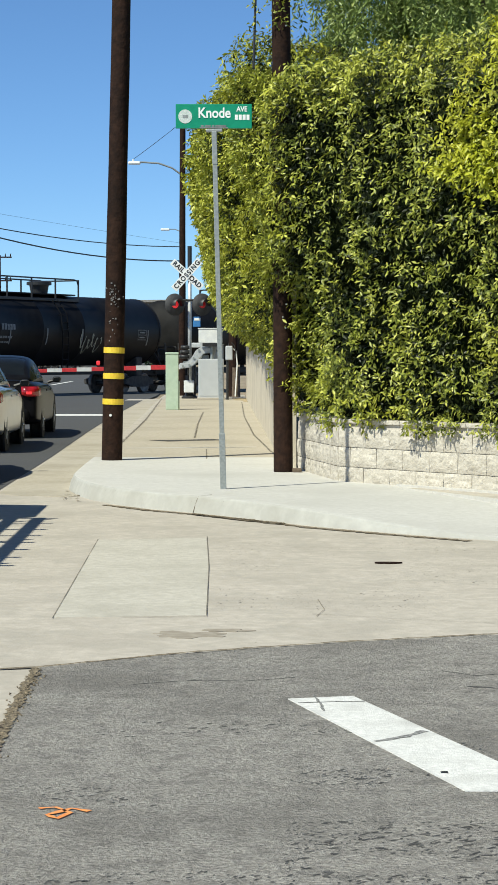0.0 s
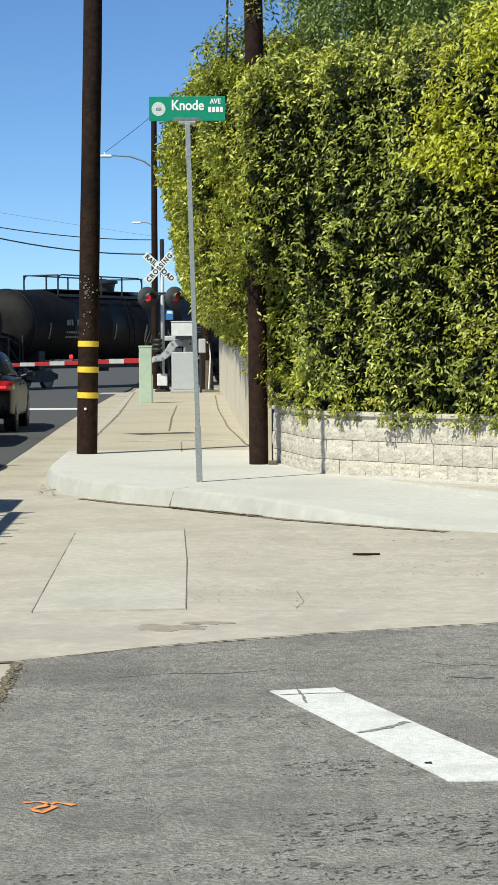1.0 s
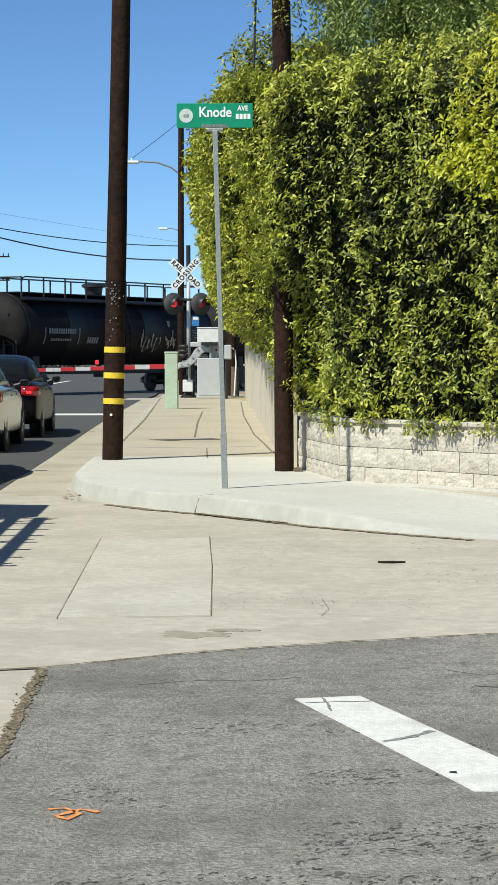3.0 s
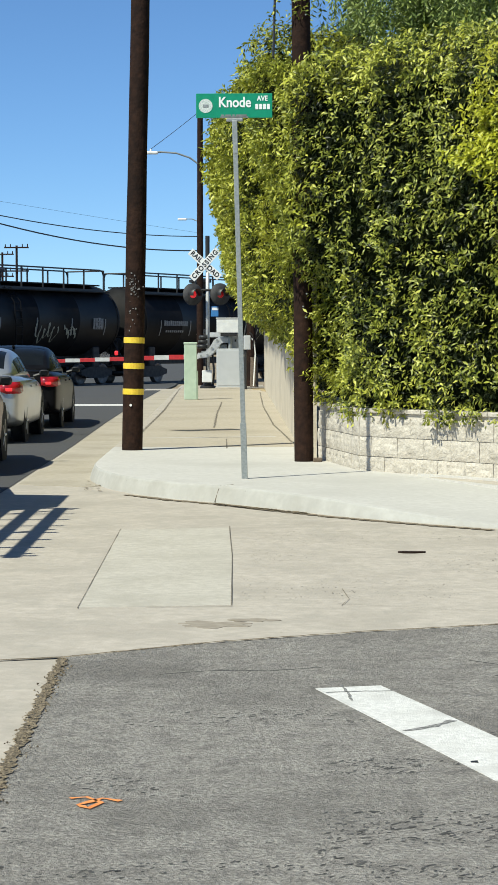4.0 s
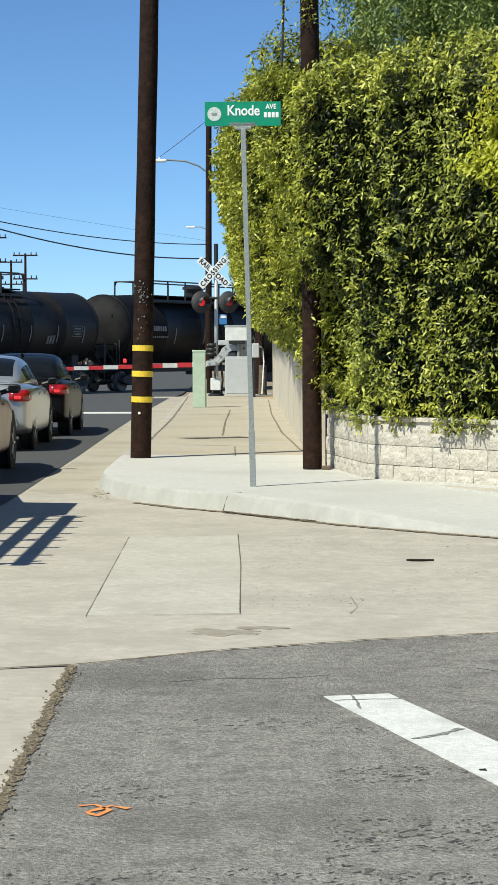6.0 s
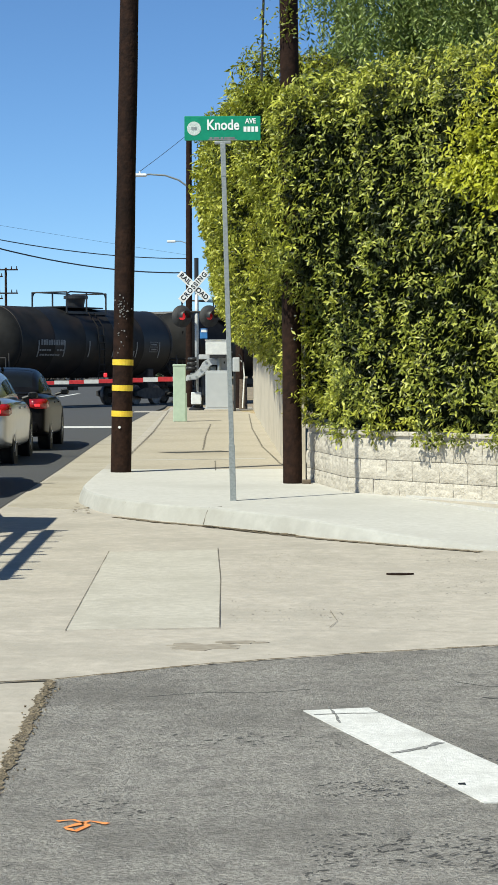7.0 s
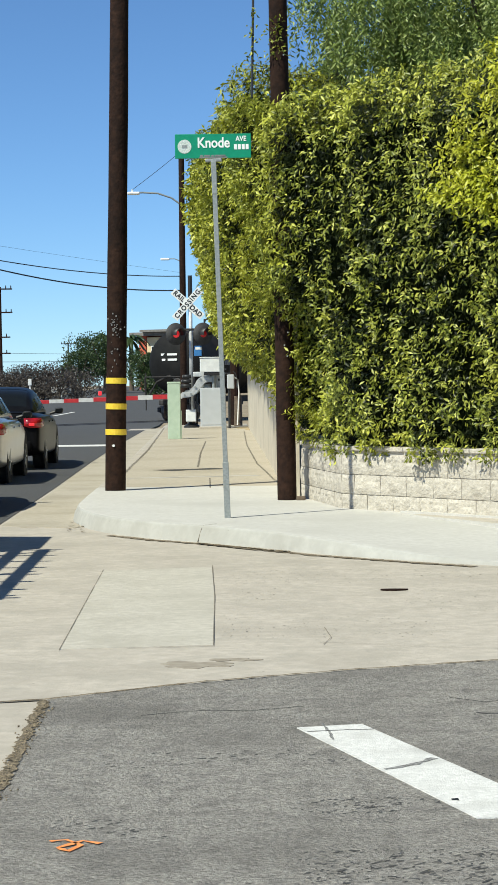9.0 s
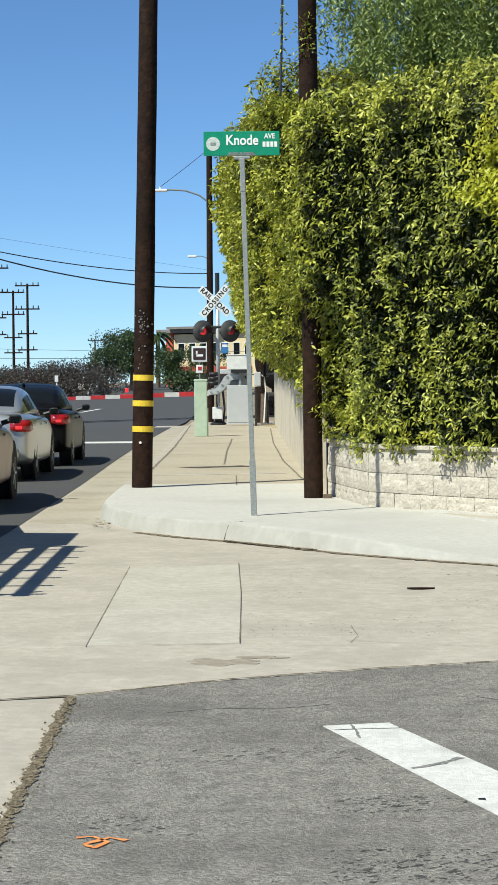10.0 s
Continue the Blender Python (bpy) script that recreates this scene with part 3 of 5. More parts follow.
# painted marks
STRIPE = [(0.16, 8.51), (0.43, 8.58), (0.86, 7.18), (1.0, 6.74), (0.98, 6.70), (0.7, 6.68)]
tagged(part("painted_stripe", prism(STRIPE, 0.004, 0.009), WHITE), "wide white painted limit line with tar cracks", "road marking", kind="structure")
ribbon([(0.27, 8.6), (0.285, 8.4), (0.30, 8.2)], 0.010, 0.0105, "crack", TARCRACK, "dark crack across the white paint", 0.004)
ribbon([(0.20, 8.4), (0.36, 8.43), (.47, 8.44)], 0.014, 0.0105, "crack", TARCRACK, "dark crack across the white paint", 0.004)
ribbon([(0.46, 7.55), (0.55, 7.62), (0.66, 7.76)], 0.03, 0.0105, "crack", TARCRACK, "dark crack across the white paint", 0.006)
ribbon([(0.645, 6.98), (0.67, 6.98)], 0.035, 0.0105, "debris", BLACK, "small dark pebble on the paint", 0.002, "debris")
ribbon([(-.65, 6.42), (-.6, 6.44), (-.55, 6.36), (-.58, 6.28), (-.62, 6.33), (-.55, 6.42), (-.49, 6.38)], 0.021, 0.009, "orange_mark", ORANGE, "orange sprayed utility mark on the asphalt", 0.003, "road marking")
tagged(part("stop_bar", prism([(-9.2, 51.2), (-3.55, 51.2), (-3.55, 52.6), (-9.2, 52.6)], 0.0, 0.01), WHITE), "white stop bar painted across the lane", "road marking", kind="structure")
for y0, y1 in ((118, 128), (190, 206)):
    xa, xb = kerb_x(y0) - 6.7, kerb_x(y1) - 6.2
    bm = bmesh.new()
    bm.faces.new([bm.verts.new((x, y, grade(y) + 0.02)) for x, y in ((xa, y0), (xa + .25, y0), (xb + .25, y1), (xb, y1))])
    tagged(part("lane_line", bm, WHITE), "faded white lane line", "road marking", kind="structure")

# ---- railway ----
TRACK_P, TRACK_A = (-9.36, 90.0), radians(29)
TD = Vector((math.sin(TRACK_A), math.cos(TRACK_A), 0))
TN = Vector((math.cos(TRACK_A), -math.sin(TRACK_A), 0))
RAIL_Z = -0.15
for k in (-0.72, 0.72):
    a = Vector((*TRACK_P, RAIL_Z)) + TN * k
    c = a + TD * 15
    own = box(0.07, 170, 0.15, (0, 0, -0.06), 0.012)
    ob = part("rail", own, RAILSTEEL)
    ob.matrix_basis = Matrix.Translation(c) @ Matrix.Rotation(-TRACK_A, 4, "Z")
    tagged(ob, "steel rail set in the crossing", "rail", "rails", "structure")


# ---- walls ----
def wall_x(y):
    return 0.44 - 0.0122 * (y - 22)


bm = prism([(wall_x(23.75), 23.75), (wall_x(66), 66), (wall_x(66) + .12, 66), (wall_x(23.75) + .12, 23.75)], 0.02, 2.25)
tagged(part("plaster_wall", bm, PLASTER), "cream plastered wall along the pavement under the hedge", "wall", kind="structure")
WB = Vector((0.60, -0.80, 0))
WA = Vector((0.93, 21.4, 0))
WN = Vector((-0.80, -0.60, 0))
CA = Vector((0.57, 23.7, 0))
pts = [WA + WB * u + WN * o for u, o in ((1.0, .10), (9, .16), (9, .02), (1.0, .02))]
tagged(part("back_kerb", prism([(p.x, p.y) for p in pts], 0.05, 0.165), PALE), "low concrete strip at the foot of the wall", "kerb", kind="structure")
corner_wall = thing("corner_wall", "low cream split-face block wall below the hedge", "wall", kind="structure")
back = -WN * 0.2
own = [CA, WA, WA + WB * 9, WA + WB * 9 + back, WA + Vector((.22, .1, 0)), CA + Vector((.22, 0, 0))]
part("wall_core", prism([(p.x, p.y) for p in own], 0.02, 0.74), MORTAR, corner_wall)


def split_block(lx, seed):
    """A block with a rough split face towards -y."""
    rnd = random.Random(seed)
    bm = bmesh.new()
    nx, nz = 10, 6

    def bulge(i, j):
        x, z = lx * i / nx * 9, j * 0.3
        rough = 0.016 * noise.noise((x, z, seed * 3.7)) + 0.012 * abs(noise.noise((x * 2.6, z * 2.4, seed * 5.1)))
        return rough if 0 < i < nx and 0 < j < nz else rough * .5 - 0.004

    front = [[bm.verts.new((lx * (i / nx - 0.5), -0.02 - bulge(i, j) + rnd.uniform(-.002, .002), 0.194 * (j / nz - 0.5))) for i in range(nx + 1)] for j in range(nz + 1)]
    for j in range(nz):
        for i in range(nx):
            bm.faces.new((front[j][i], front[j][i + 1], front[j + 1][i + 1], front[j + 1][i]))
    rear = [bm.verts.new((x, 0.04, z)) for x, z in ((-lx / 2, -.095), (lx / 2, -.095), (lx / 2, .095), (-lx / 2, .095))]
    edges = [front[0], [r[-1] for r in front], front[-1][::-1], [r[0] for r in front][::-1]]
    for k, e in enumerate(edges):
        bm.faces.new([*e, rear[(k + 1) % 4], rear[k]])
    return mesh_of("brick", bm, BLOCK)


BLOCKS = [split_block(0.394, s) for s in range(8)]
HALF = [split_block(0.194, s) for s in range(9, 13)]
turn_wall = Matrix.Rotation(math.atan2(WB.y, WB.x), 4, "Z")


def course_run(a, d, length, starts_half, z):
    """One course of blocks from a along d."""
    turn = Matrix.Rotation(math.atan2(d.y, d.x), 4, "Z")
    u, half = 0.0, starts_half
    fit_x = length / (0.4 * max(1, round(length / 0.4 * 2) / 2))
    while u < length - 0.1:
        lx = (0.2 if half or length - u < 0.3 * fit_x else 0.4) * fit_x
        half = lx < 0.27
        ob = new("brick", random.choice(HALF if half else BLOCKS))
        half = False
        ob.parent = corner_wall
        p = a + d * (u + lx / 2)
        ob.matrix_basis = Matrix.Translation((p.x, p.y, z)) @ turn @ Matrix.Diagonal((fit_x, 1, 1, 1))
        u += lx


CD = (WA - CA).normalized()
for course in range(3):
    course_run(CA, CD, (WA - CA).length, course == 1, 0.20 + 0.2 * course)
    course_run(WA, WB, 8.8, course == 1, 0.20 + 0.2 * course)
for i in range(5):
    ob = part("cap", box(0.43, 0.24, 0.045, (0, 0.09, 0), 0.008), BLOCK, corner_wall)
    p = CA + CD * (0.22 + 0.44 * i)
    ob.matrix_basis = Matrix.Translation((p.x, p.y, 0.765)) @ Matrix.Rotation(math.atan2(CD.y, CD.x), 4, "Z")
for i in range(19):
    own = box(0.472, 0.24, 0.045, (0, 0.09, 0), 0.008)
    ob = part("cap", own, BLOCK, corner_wall)
    p = WA + WB * (0.24 + 0.48 * i)
    ob.matrix_basis = Matrix.Translation((p.x, p.y, 0.765)) @ turn_wall

# ---- hedge ----
Z_STEP = [0.55, 1.0, 1.5, 1.7, 1.95, 2.6, 3.5, 4.3, 4.75, 5.0]
STREET_OFF = [0.02, 0.08, 0.14, 0.30, 0.72, 0.90, 1.0, 1.05, 0.98, 0.5]
FRONT_OFF = [0.05, 0.12, 0.14, 0.15, 0.16, 0.24, 0.30, 0.24, 0.08, -0.2]
FRONT_LEN, STREET_LEN = 8.5, 43.0


def hedge_top(u):
    return float(np.interp(u, [-43, -30, -8, -4, -2.8, -2.3, -1.7, -1.2, -.4, .3, 1.4, 2.4, 5], [4.4, 4.6, 4.95, 4.88, 5.04, 5.02, 4.68, 4.48, 4.42, 4.4, 4.47, 4.6, 4.9])) + 0.07 * math.sin(u * 1.7) + (0.06 * math.sin(u * 4.7 + 1))


def hedge_foot(u):
    return float(np.interp(u, [-43, -20, -5, -3, -1.5, 0], [2.25, 1.95, 1.4, 1.15, 0.85, 0.68]))


def hedge_at(u, z):
    """A point of the hedge's skin; u < 0 runs up the street, u > 0 along the block wall. Also the outward way."""
    zt = hedge_top(u)
    zz = z * 4.9 / zt if z > 3 else z
    so, fo = np.interp(zz, Z_STEP, STREET_OFF) * np.interp(u, [-8, -5, -1.5, 0], [1.04, 0.9, 0.36, 0.3]), np.interp(zz, Z_STEP, FRONT_OFF)
    far = min(1.0, max(0.0, (-u - 4) / 14))
    so *= 1 - far * np.interp(zz, [1.9, 2.2, 2.7, 3.4, 4.2], [0.6, 0.5, 0.36, 0.14, 0.0])
    corner = Vector((0.64, 21.88))
    b = min(1.0, max(0.0, (u + 1.0) / 1.8))
    b = b * b * (3 - 2 * b)
    if u < 0:
        base = Vector((wall_x(21.88 - u) + 0.20 * max(0, 1 + u / 1.5), 21.88 - u))
    else:
        base = corner + Vector((WB.x, WB.y)) * u
    n = (Vector((-1, 0)) * (1 - b) + Vector((WN.x, WN.y)) * b).normalized()
    off = so * (1 - b) + fo * b + 0.12 * max(0, 1 - abs(u - .1) / 1.2) * min(1, max(0, zz - 2.0))
    off += 0.32 * max(0, 1 - abs(u + 1.8) / 1.5) * min(1, max(0, (zz - 3.3) / .8))
    g = min(1.0, max(0.0, (abs(u + 0.6) - 0.6) / 0.3)) if zz < 2.1 else min(1.0, 0.2 + max(0.0, (zz - 2.1) / 0.35) + max(0.0, (abs(u + 0.6) - 0.6) / 0.3))
    off = off * g - 0.1 * (1 - g)
    p = Vector((base.x, base.y, z))
    q = Vector((p.x, p.y, p.z)) * 0.9
    off += 0.14 * noise.noise(q) + 0.11 * noise.noise(q * 3.7) + 0.05 * noise.noise(q * 8.0)
    off += 0.19 * noise.noise(Vector((p.x * 2.6, p.y * 2.6, p.z * 0.55)))
    # slanting groove carved to stand for the pole's diagonal shadow on the hedge
    f = min(1.0, max(0.0, (2.35 - z) / 0.75))
    near_hollow = abs(u - (0.2 + 0.55 * f)) / 0.13
    if 1.5 < z < 2.45 and near_hollow < 1:
        off -= 0.26 * (1 - near_hollow * near_hollow)
    return p + Vector((n.x, n.y, 0)) * off, Vector((n.x, n.y, 0.15))


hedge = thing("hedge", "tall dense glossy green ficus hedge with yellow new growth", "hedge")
# near-black core: the shade between leaves is put into its colour
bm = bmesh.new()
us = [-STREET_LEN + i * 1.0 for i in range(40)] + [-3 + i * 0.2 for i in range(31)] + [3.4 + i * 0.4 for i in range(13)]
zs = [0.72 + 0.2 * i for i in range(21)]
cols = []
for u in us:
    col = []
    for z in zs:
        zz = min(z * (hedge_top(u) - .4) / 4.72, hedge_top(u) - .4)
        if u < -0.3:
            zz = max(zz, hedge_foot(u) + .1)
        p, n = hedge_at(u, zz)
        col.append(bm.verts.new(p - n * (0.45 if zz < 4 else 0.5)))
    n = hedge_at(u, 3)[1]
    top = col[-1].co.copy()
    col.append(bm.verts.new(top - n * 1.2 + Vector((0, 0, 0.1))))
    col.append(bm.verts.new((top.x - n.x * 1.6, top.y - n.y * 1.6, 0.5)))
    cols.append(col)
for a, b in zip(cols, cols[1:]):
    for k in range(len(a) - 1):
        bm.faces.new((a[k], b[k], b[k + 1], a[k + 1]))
part("hedge_core", bm, CORE, hedge, "near-black shell that paints the shade inside the hedge", True)


def rosettes(u0, u1, pitch, size, name, material, share=1.0, depth=(0.0, 0.1), count=9, band=None, label="small pointed glossy leaves", bare=0.25):
    """Shoots on an uneven grid over the hedge's skin, each a tuft of drooping leaves."""
    place, way, ln, up = [], [], [], []
    sites = []
    if band:
        uc, su, zc, sz = band
        sites = [(random.gauss(uc, su), random.gauss(zc, sz)) for _ in range(int(20 * su * sz / (pitch * pitch)))]
    else:
        k = int((u1 - u0) / pitch)
        for a in range(k):
            u = u0 + (a + .5) * pitch
            z0, zt = hedge_foot(u), hedge_top(u)
            for b in range(int((zt - z0) / pitch)):
                sites.append((u + random.uniform(-.5, .5) * pitch, z0 + (b + random.random()) * pitch))
            # the upper side of the hedge, running back from its edge
            for b in range(int(1.1 / pitch) if u > -9 else 4):
                sites.append((u + random.uniform(-.5, .5) * pitch, zt + (b + random.random()) * pitch))
    for u, z in sites:
        if random.random() > share:
            continue
        zt = hedge_top(u)
        back = max(0.0, z - zt)
        p, n = hedge_at(u, min(z, zt))
        p = p - n * back + Vector((0, 0, random.uniform(-.12, .06) if back else 0))
        if not band and noise.noise(p * 5.5) + .5 * noise.noise(p * 11) > bare and not back:
            continue
        p = p - n * random.uniform(*depth)
        lift = 1.2 if back else 0.35
        s = (n + Vector((random.gauss(0, .38), random.gauss(0, .38), lift + random.gauss(0, .38)))).normalized()
        e1 = s.orthogonal().normalized()
        e2 = s.cross(e1)
        spin = random.uniform(0, 6.28)
        for i in range(count):
            a = spin + i * 2.4
            r = e1 * math.cos(a) + e2 * math.sin(a)
            d = s * random.uniform(0, .7) + r * .8 + Vector((random.gauss(0, .3), random.gauss(0, .3), -.45 + random.gauss(0, .3)))
            place.append(p + s * random.uniform(-.05, .04) + r * .008)
            way.append(d)
            up.append(s * .9 - r * .25 + Vector((random.gauss(0, .22), random.gauss(0, .22), .25 + random.gauss(0, .22))))
            ln.append(size * random.uniform(.65, 1.2))
    return leaves(name, np.array(place), np.array(way), np.array(ln), material, hedge, 0.40, 0.10, label, np.array(up))


# the end along the block wall: lit shoots over leaves coloured dark for shade
rosettes(-1.8, 6.2, 0.058, 0.064, "foliage", LEAF, depth=(-.02, .1), count=5, bare=0.08)
rosettes(-1.8, 6.2, 0.09, 0.066, "shade_foliage", SHADELEAF, 1, (.12, .3), 7, label="inner hedge leaves coloured dark as shade", bare=9)
# right bands are new growth; the top rim paints sunlight in yellow leaves
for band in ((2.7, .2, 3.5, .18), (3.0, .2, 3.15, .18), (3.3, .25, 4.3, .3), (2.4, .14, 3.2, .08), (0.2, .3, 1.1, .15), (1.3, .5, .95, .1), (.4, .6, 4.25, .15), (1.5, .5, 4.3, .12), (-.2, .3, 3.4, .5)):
    rosettes(0, 0, .075 if band[0] > 2 else .15, .07, "new_and_lit_growth", YOUNGLEAF if band[0] > 2 else LITNEWLEAF, 1, (-.06, .02), 6, band, "yellow-green leaves, new growth and painted sunlight")
# the long side along the street
rosettes(-8, -1.4, 0.075, 0.072, "foliage", LEAF, .6, (0, .14), 5, bare=0.12)
# brighter leaf colour here stands for the stronger sun on this side
rosettes(-8, -.8, 0.08, 0.074, "new_and_lit_growth", LITNEWLEAF, .72, (-.05, .06), 5, label="yellow-green leaves, new growth and painted sunlight", bare=0.02)
rosettes(-8, -1.4, 0.10, 0.07, "shade_foliage", SHADELEAF, 1, (.12, .3), 7, label="inner hedge leaves coloured dark as shade", bare=9)
rosettes(-43, -8, 0.14, 0.11, "foliage", LEAF, .5, bare=0.25)
rosettes(-43, -8, 0.14, 0.11, "new_and_lit_growth", LITNEWLEAF, .7, (-.05, .05), label="yellow-green leaves, new growth and painted sunlight", bare=0.2)
# shoots that stand out of the top and hang over the wall
place, way, ln = [], [], []
for i in range(1150):
    u = random.uniform(-30, 4.5) if i % 3 else random.uniform(-2, 4.5)
    hang = i % 4 == 0 and u > 0
    p, n = hedge_at(u, 0.78 if hang else hedge_top(u) - random.uniform(0, .3))
    p = p - n * random.uniform(0, 0.08 if hang else 1.1)
    d = Vector((random.gauss(0, .3), random.gauss(0, .3), -1 if hang else 1)).normalized()
    L = random.uniform(0.06, 0.2) if hang else random.uniform(0.04, 0.16) * (2.0 if random.random() < .06 else 1)
    for k in range(int(L / 0.02)):
        place.append(p + d * 0.02 * k)
        way.append((d * .8 + Vector((random.gauss(0, .7), random.gauss(0, .7), random.gauss(0, .5)))).normalized())
        ln.append(random.uniform(.035, .075))
leaves("loose_growth", np.array(place), np.array(way), np.array(ln), LEAF, hedge, 0.42, 0.12, "loose shoots above the top and over the wall")


# ---- poles ----
def timber_pole(x, y, lean, height, r0, r1, label, name="utility_pole", z=0.14):
    ob = thing(name, label, "pole", pose(x, y, z, 0, math.degrees(math.atan(lean)), 0))
    bm = bmesh.new()
    k, seg = 26, 20
    rings = []
    for j in range(k + 1):
        f = j / k
        r = r0 + (r1 - r0) * f
        rings.append([bm.verts.new(((r + .006 * noise.noise((math.cos(a) * 3, math.sin(a) * 3, f * 9))) * math.cos(a), (r + .004 * noise.noise((math.cos(a) * 5, 4, f * 14))) * math.sin(a), height * f)) for a in [2 * math.pi * i / seg for i in range(seg)]])
    for p, q in zip(rings, rings[1:]):
        for i in range(seg):
            bm.faces.new((p[i], p[(i + 1) % seg], q[(i + 1) % seg], q[i]))
    bm.faces.new(rings[-1])
    part("shaft", bm, WOOD, ob, "", True)
    return ob


pole = timber_pole(-1.69, 25.7, 0.0235, 9.5, 0.127, 0.105, "dark creosoted timber utility pole with three yellow bands")
for z in (0.735, 1.05, 1.365):
    r = 0.127 - 0.022 * z / 9.5 + .006
    part("yellow_band", lathe([(r - .006, z - .036), (r, z - .034), (r, z + .034), (r - .006, z + .036)], 24), YELLOW, pole, "yellow reflective band")
bm = bmesh.new()
for _ in range(46):
    a, z = random.gauss(4.6, .35), random.choice((random.uniform(1.45, 2.12), random.gauss(2.05, .06)))
    bm = box(random.uniform(.004, .02), .008, random.uniform(.005, .022), (.127 * math.cos(a), .127 * math.sin(a), z), 0, bm)
tagged(part("staples", bm, STAPLE, pole, "torn paper scraps and staples"), kind="stuff")
bm = rod((-.02, -.12, .57), (-.02, -.14, .57), .016, seg=10)
part("tag", bm, SIGNWHITE, pole, "round pale tag")
pole_b = timber_pole(0.38, 23.1, -0.0055, 9.0, 0.106, 0.098, "dark brown timber pole standing in the hedge corner")
bm = box(.10, .08, .05, (.15, -.1, .03), .01)
part("foot_block", bm, BARK, pole_b, "broken timber chock at the foot")
for z, x in ((1.6, .03), (1.72, .0), (1.86, .04), (4.9, .05), (5.2, -.03), (2.0, .02)):
    part("bolt_head", rod((x, -.095, z), (x, -.115, z), .009, seg=8), STEEL, pole_b, "pale bolt head")
guy = thing("guy_wire", "black guy wire with a climbing vine above the hedge", "cable", pose(0, 0, 0))
part("wire", tube([(0.10, 23.4, 6.6), (0.07, 23.3, 5.3), (0.05, 23.2, 4.6)], 0.014), WIRE, guy)
k = 60
f = np.random.rand(k)
pl = np.stack([0.09 - .04 * f + np.random.normal(0, .03, k), 23.25 + 0 * f, 5.6 - 0.9 * f + 0], 1)
leaves("vine", pl, np.random.normal(size=(k, 3)), np.full(k, .06), LEAF, guy)
sp = np.stack([0.33 + np.random.normal(0, .07, 90), np.full(90, 22.98), 5.0 + np.random.rand(90) * .45], 1)
vine = leaves("pole_vine", sp, np.random.normal(size=(90, 3)), np.full(90, .055), LEAF, None)
tagged(vine, "sparse ivy clinging to the timber pole", "vine")

# ---- street name sign ----
sign = thing("street_sign", "green street name sign on a galvanised square post", "street sign", pose(-0.245, 20.0, 0.14, 0, -1.45, 0))
bm = box(0.058, 0.058, 0.55, (0, 0, 0.275), 0.004)
part("post_sleeve", bm, STEEL, sign, "wider anchor sleeve")
bm = box(0.046, 0.046, 3.42, (0, 0, 1.71), 0.004)
part("post", bm, STEEL, sign)
bm = box(0.05, 0.055, 0.32, (0, 0, 3.27), 0.006)
bm = box(0.16, 0.05, 0.03, (0, 0, 3.435), 0.008, bm)
part("bracket", bm, STEEL, sign, "cast bracket under the blade")
blade = part("blade", box(0.726, 0.012, 0.232, (0, 0, 3.555), 0.004), GREENSIGN, sign, "green blade")
blade.matrix_basis = Matrix.Translation((0, 0, 3.57)) @ Matrix.Rotation(radians(1.45), 4, "Y") @ Matrix.Translation((0, 0, -3.555))
face = Matrix.Translation((0, -.008, 3.555)) @ Matrix.Rotation(radians(90), 4, "X")
letters("Knode", 0.135, blade, face @ Matrix.Translation((0.005, 0.028, 0)), SIGNWHITE, squeeze=0.86)
letters("AVE", 0.068, blade, face @ Matrix.Translation((0.268, 0.066, 0)), SIGNWHITE, squeeze=0.85)
bm = bmesh.new()
for i in range(4):
    bm = box(.028, .004, .05, (.215 + .037 * i, -.007, 3.545), .001, bm)
part("number_bars", bm, SIGNWHITE, blade, "white bars of the block number")
part("seal_mark", box(.05, .002, .026, (-.272, -.0105, 3.553), 0), STEEL, blade, "dark emblem in the seal")
part("seal", rod((-.272, -.005, 3.553), (-.272, -.0085, 3.553), .066, seg=28), SEAL, blade, "round grey town seal")
bm = bmesh.new()
for i, w in enumerate((.03, .06, .025, .07, .045)):
    bm = box(w * .9, .004, .016, (-.11 + .052 * i, -.007, 3.463), 0, bm)
bm = box(.27, .004, .012, (0, -.007, 3.447), 0, bm)
part("small_print", bm, MARK, blade, "small white print")

# ---- level crossing ----
GZ = 0.15
sig = thing("crossing_signal", "railroad crossing signal with crossbuck, twin red lamps and gate", "railway signal", pose(-1.87, 66, GZ))
part("mast", rod((0, 0, 0.1), (0, 0, 4.75), 0.062, seg=14), ALU, sig, "", True)
part("mast_top", rod((0, 0, 4.1), (0, 0, 4.8), 0.07, seg=14), BLACK, sig, "dark bell housing at the top")
part("base", lathe([(.26, 0), (.26, .05), (.12, .14), (.09, .3)], 16), BLACK, sig)
for txt, ang in (("RAIL  ROAD", -42), ("CROSSING", 48)):
    y = -.10 if ang > 0 else -.08
    m = Matrix.Translation((-.08, y, 3.9)) @ Matrix.Rotation(radians(-ang), 4, "Y")
    bm = box(1.24, .012, .23, (0, 0, 0), .004)
    bmesh.ops.transform(bm, matrix=m, verts=bm.verts)
    bl = part("crossbuck_blade", bm, SIGNWHITE, sig, "white blade with black lettering")
    letters(txt, 0.21, bl, m @ Matrix.Translation((0, -.009, 0)) @ Matrix.Rotation(radians(90), 4, "X"), BLACK, squeeze=0.92, spread=1.28 if ang > 0 else 1.1, bold=0.03)
part("lamp_bar", rod((-.62, -.05, 3.1), (.62, -.05, 3.1), .035), BLACK, sig)
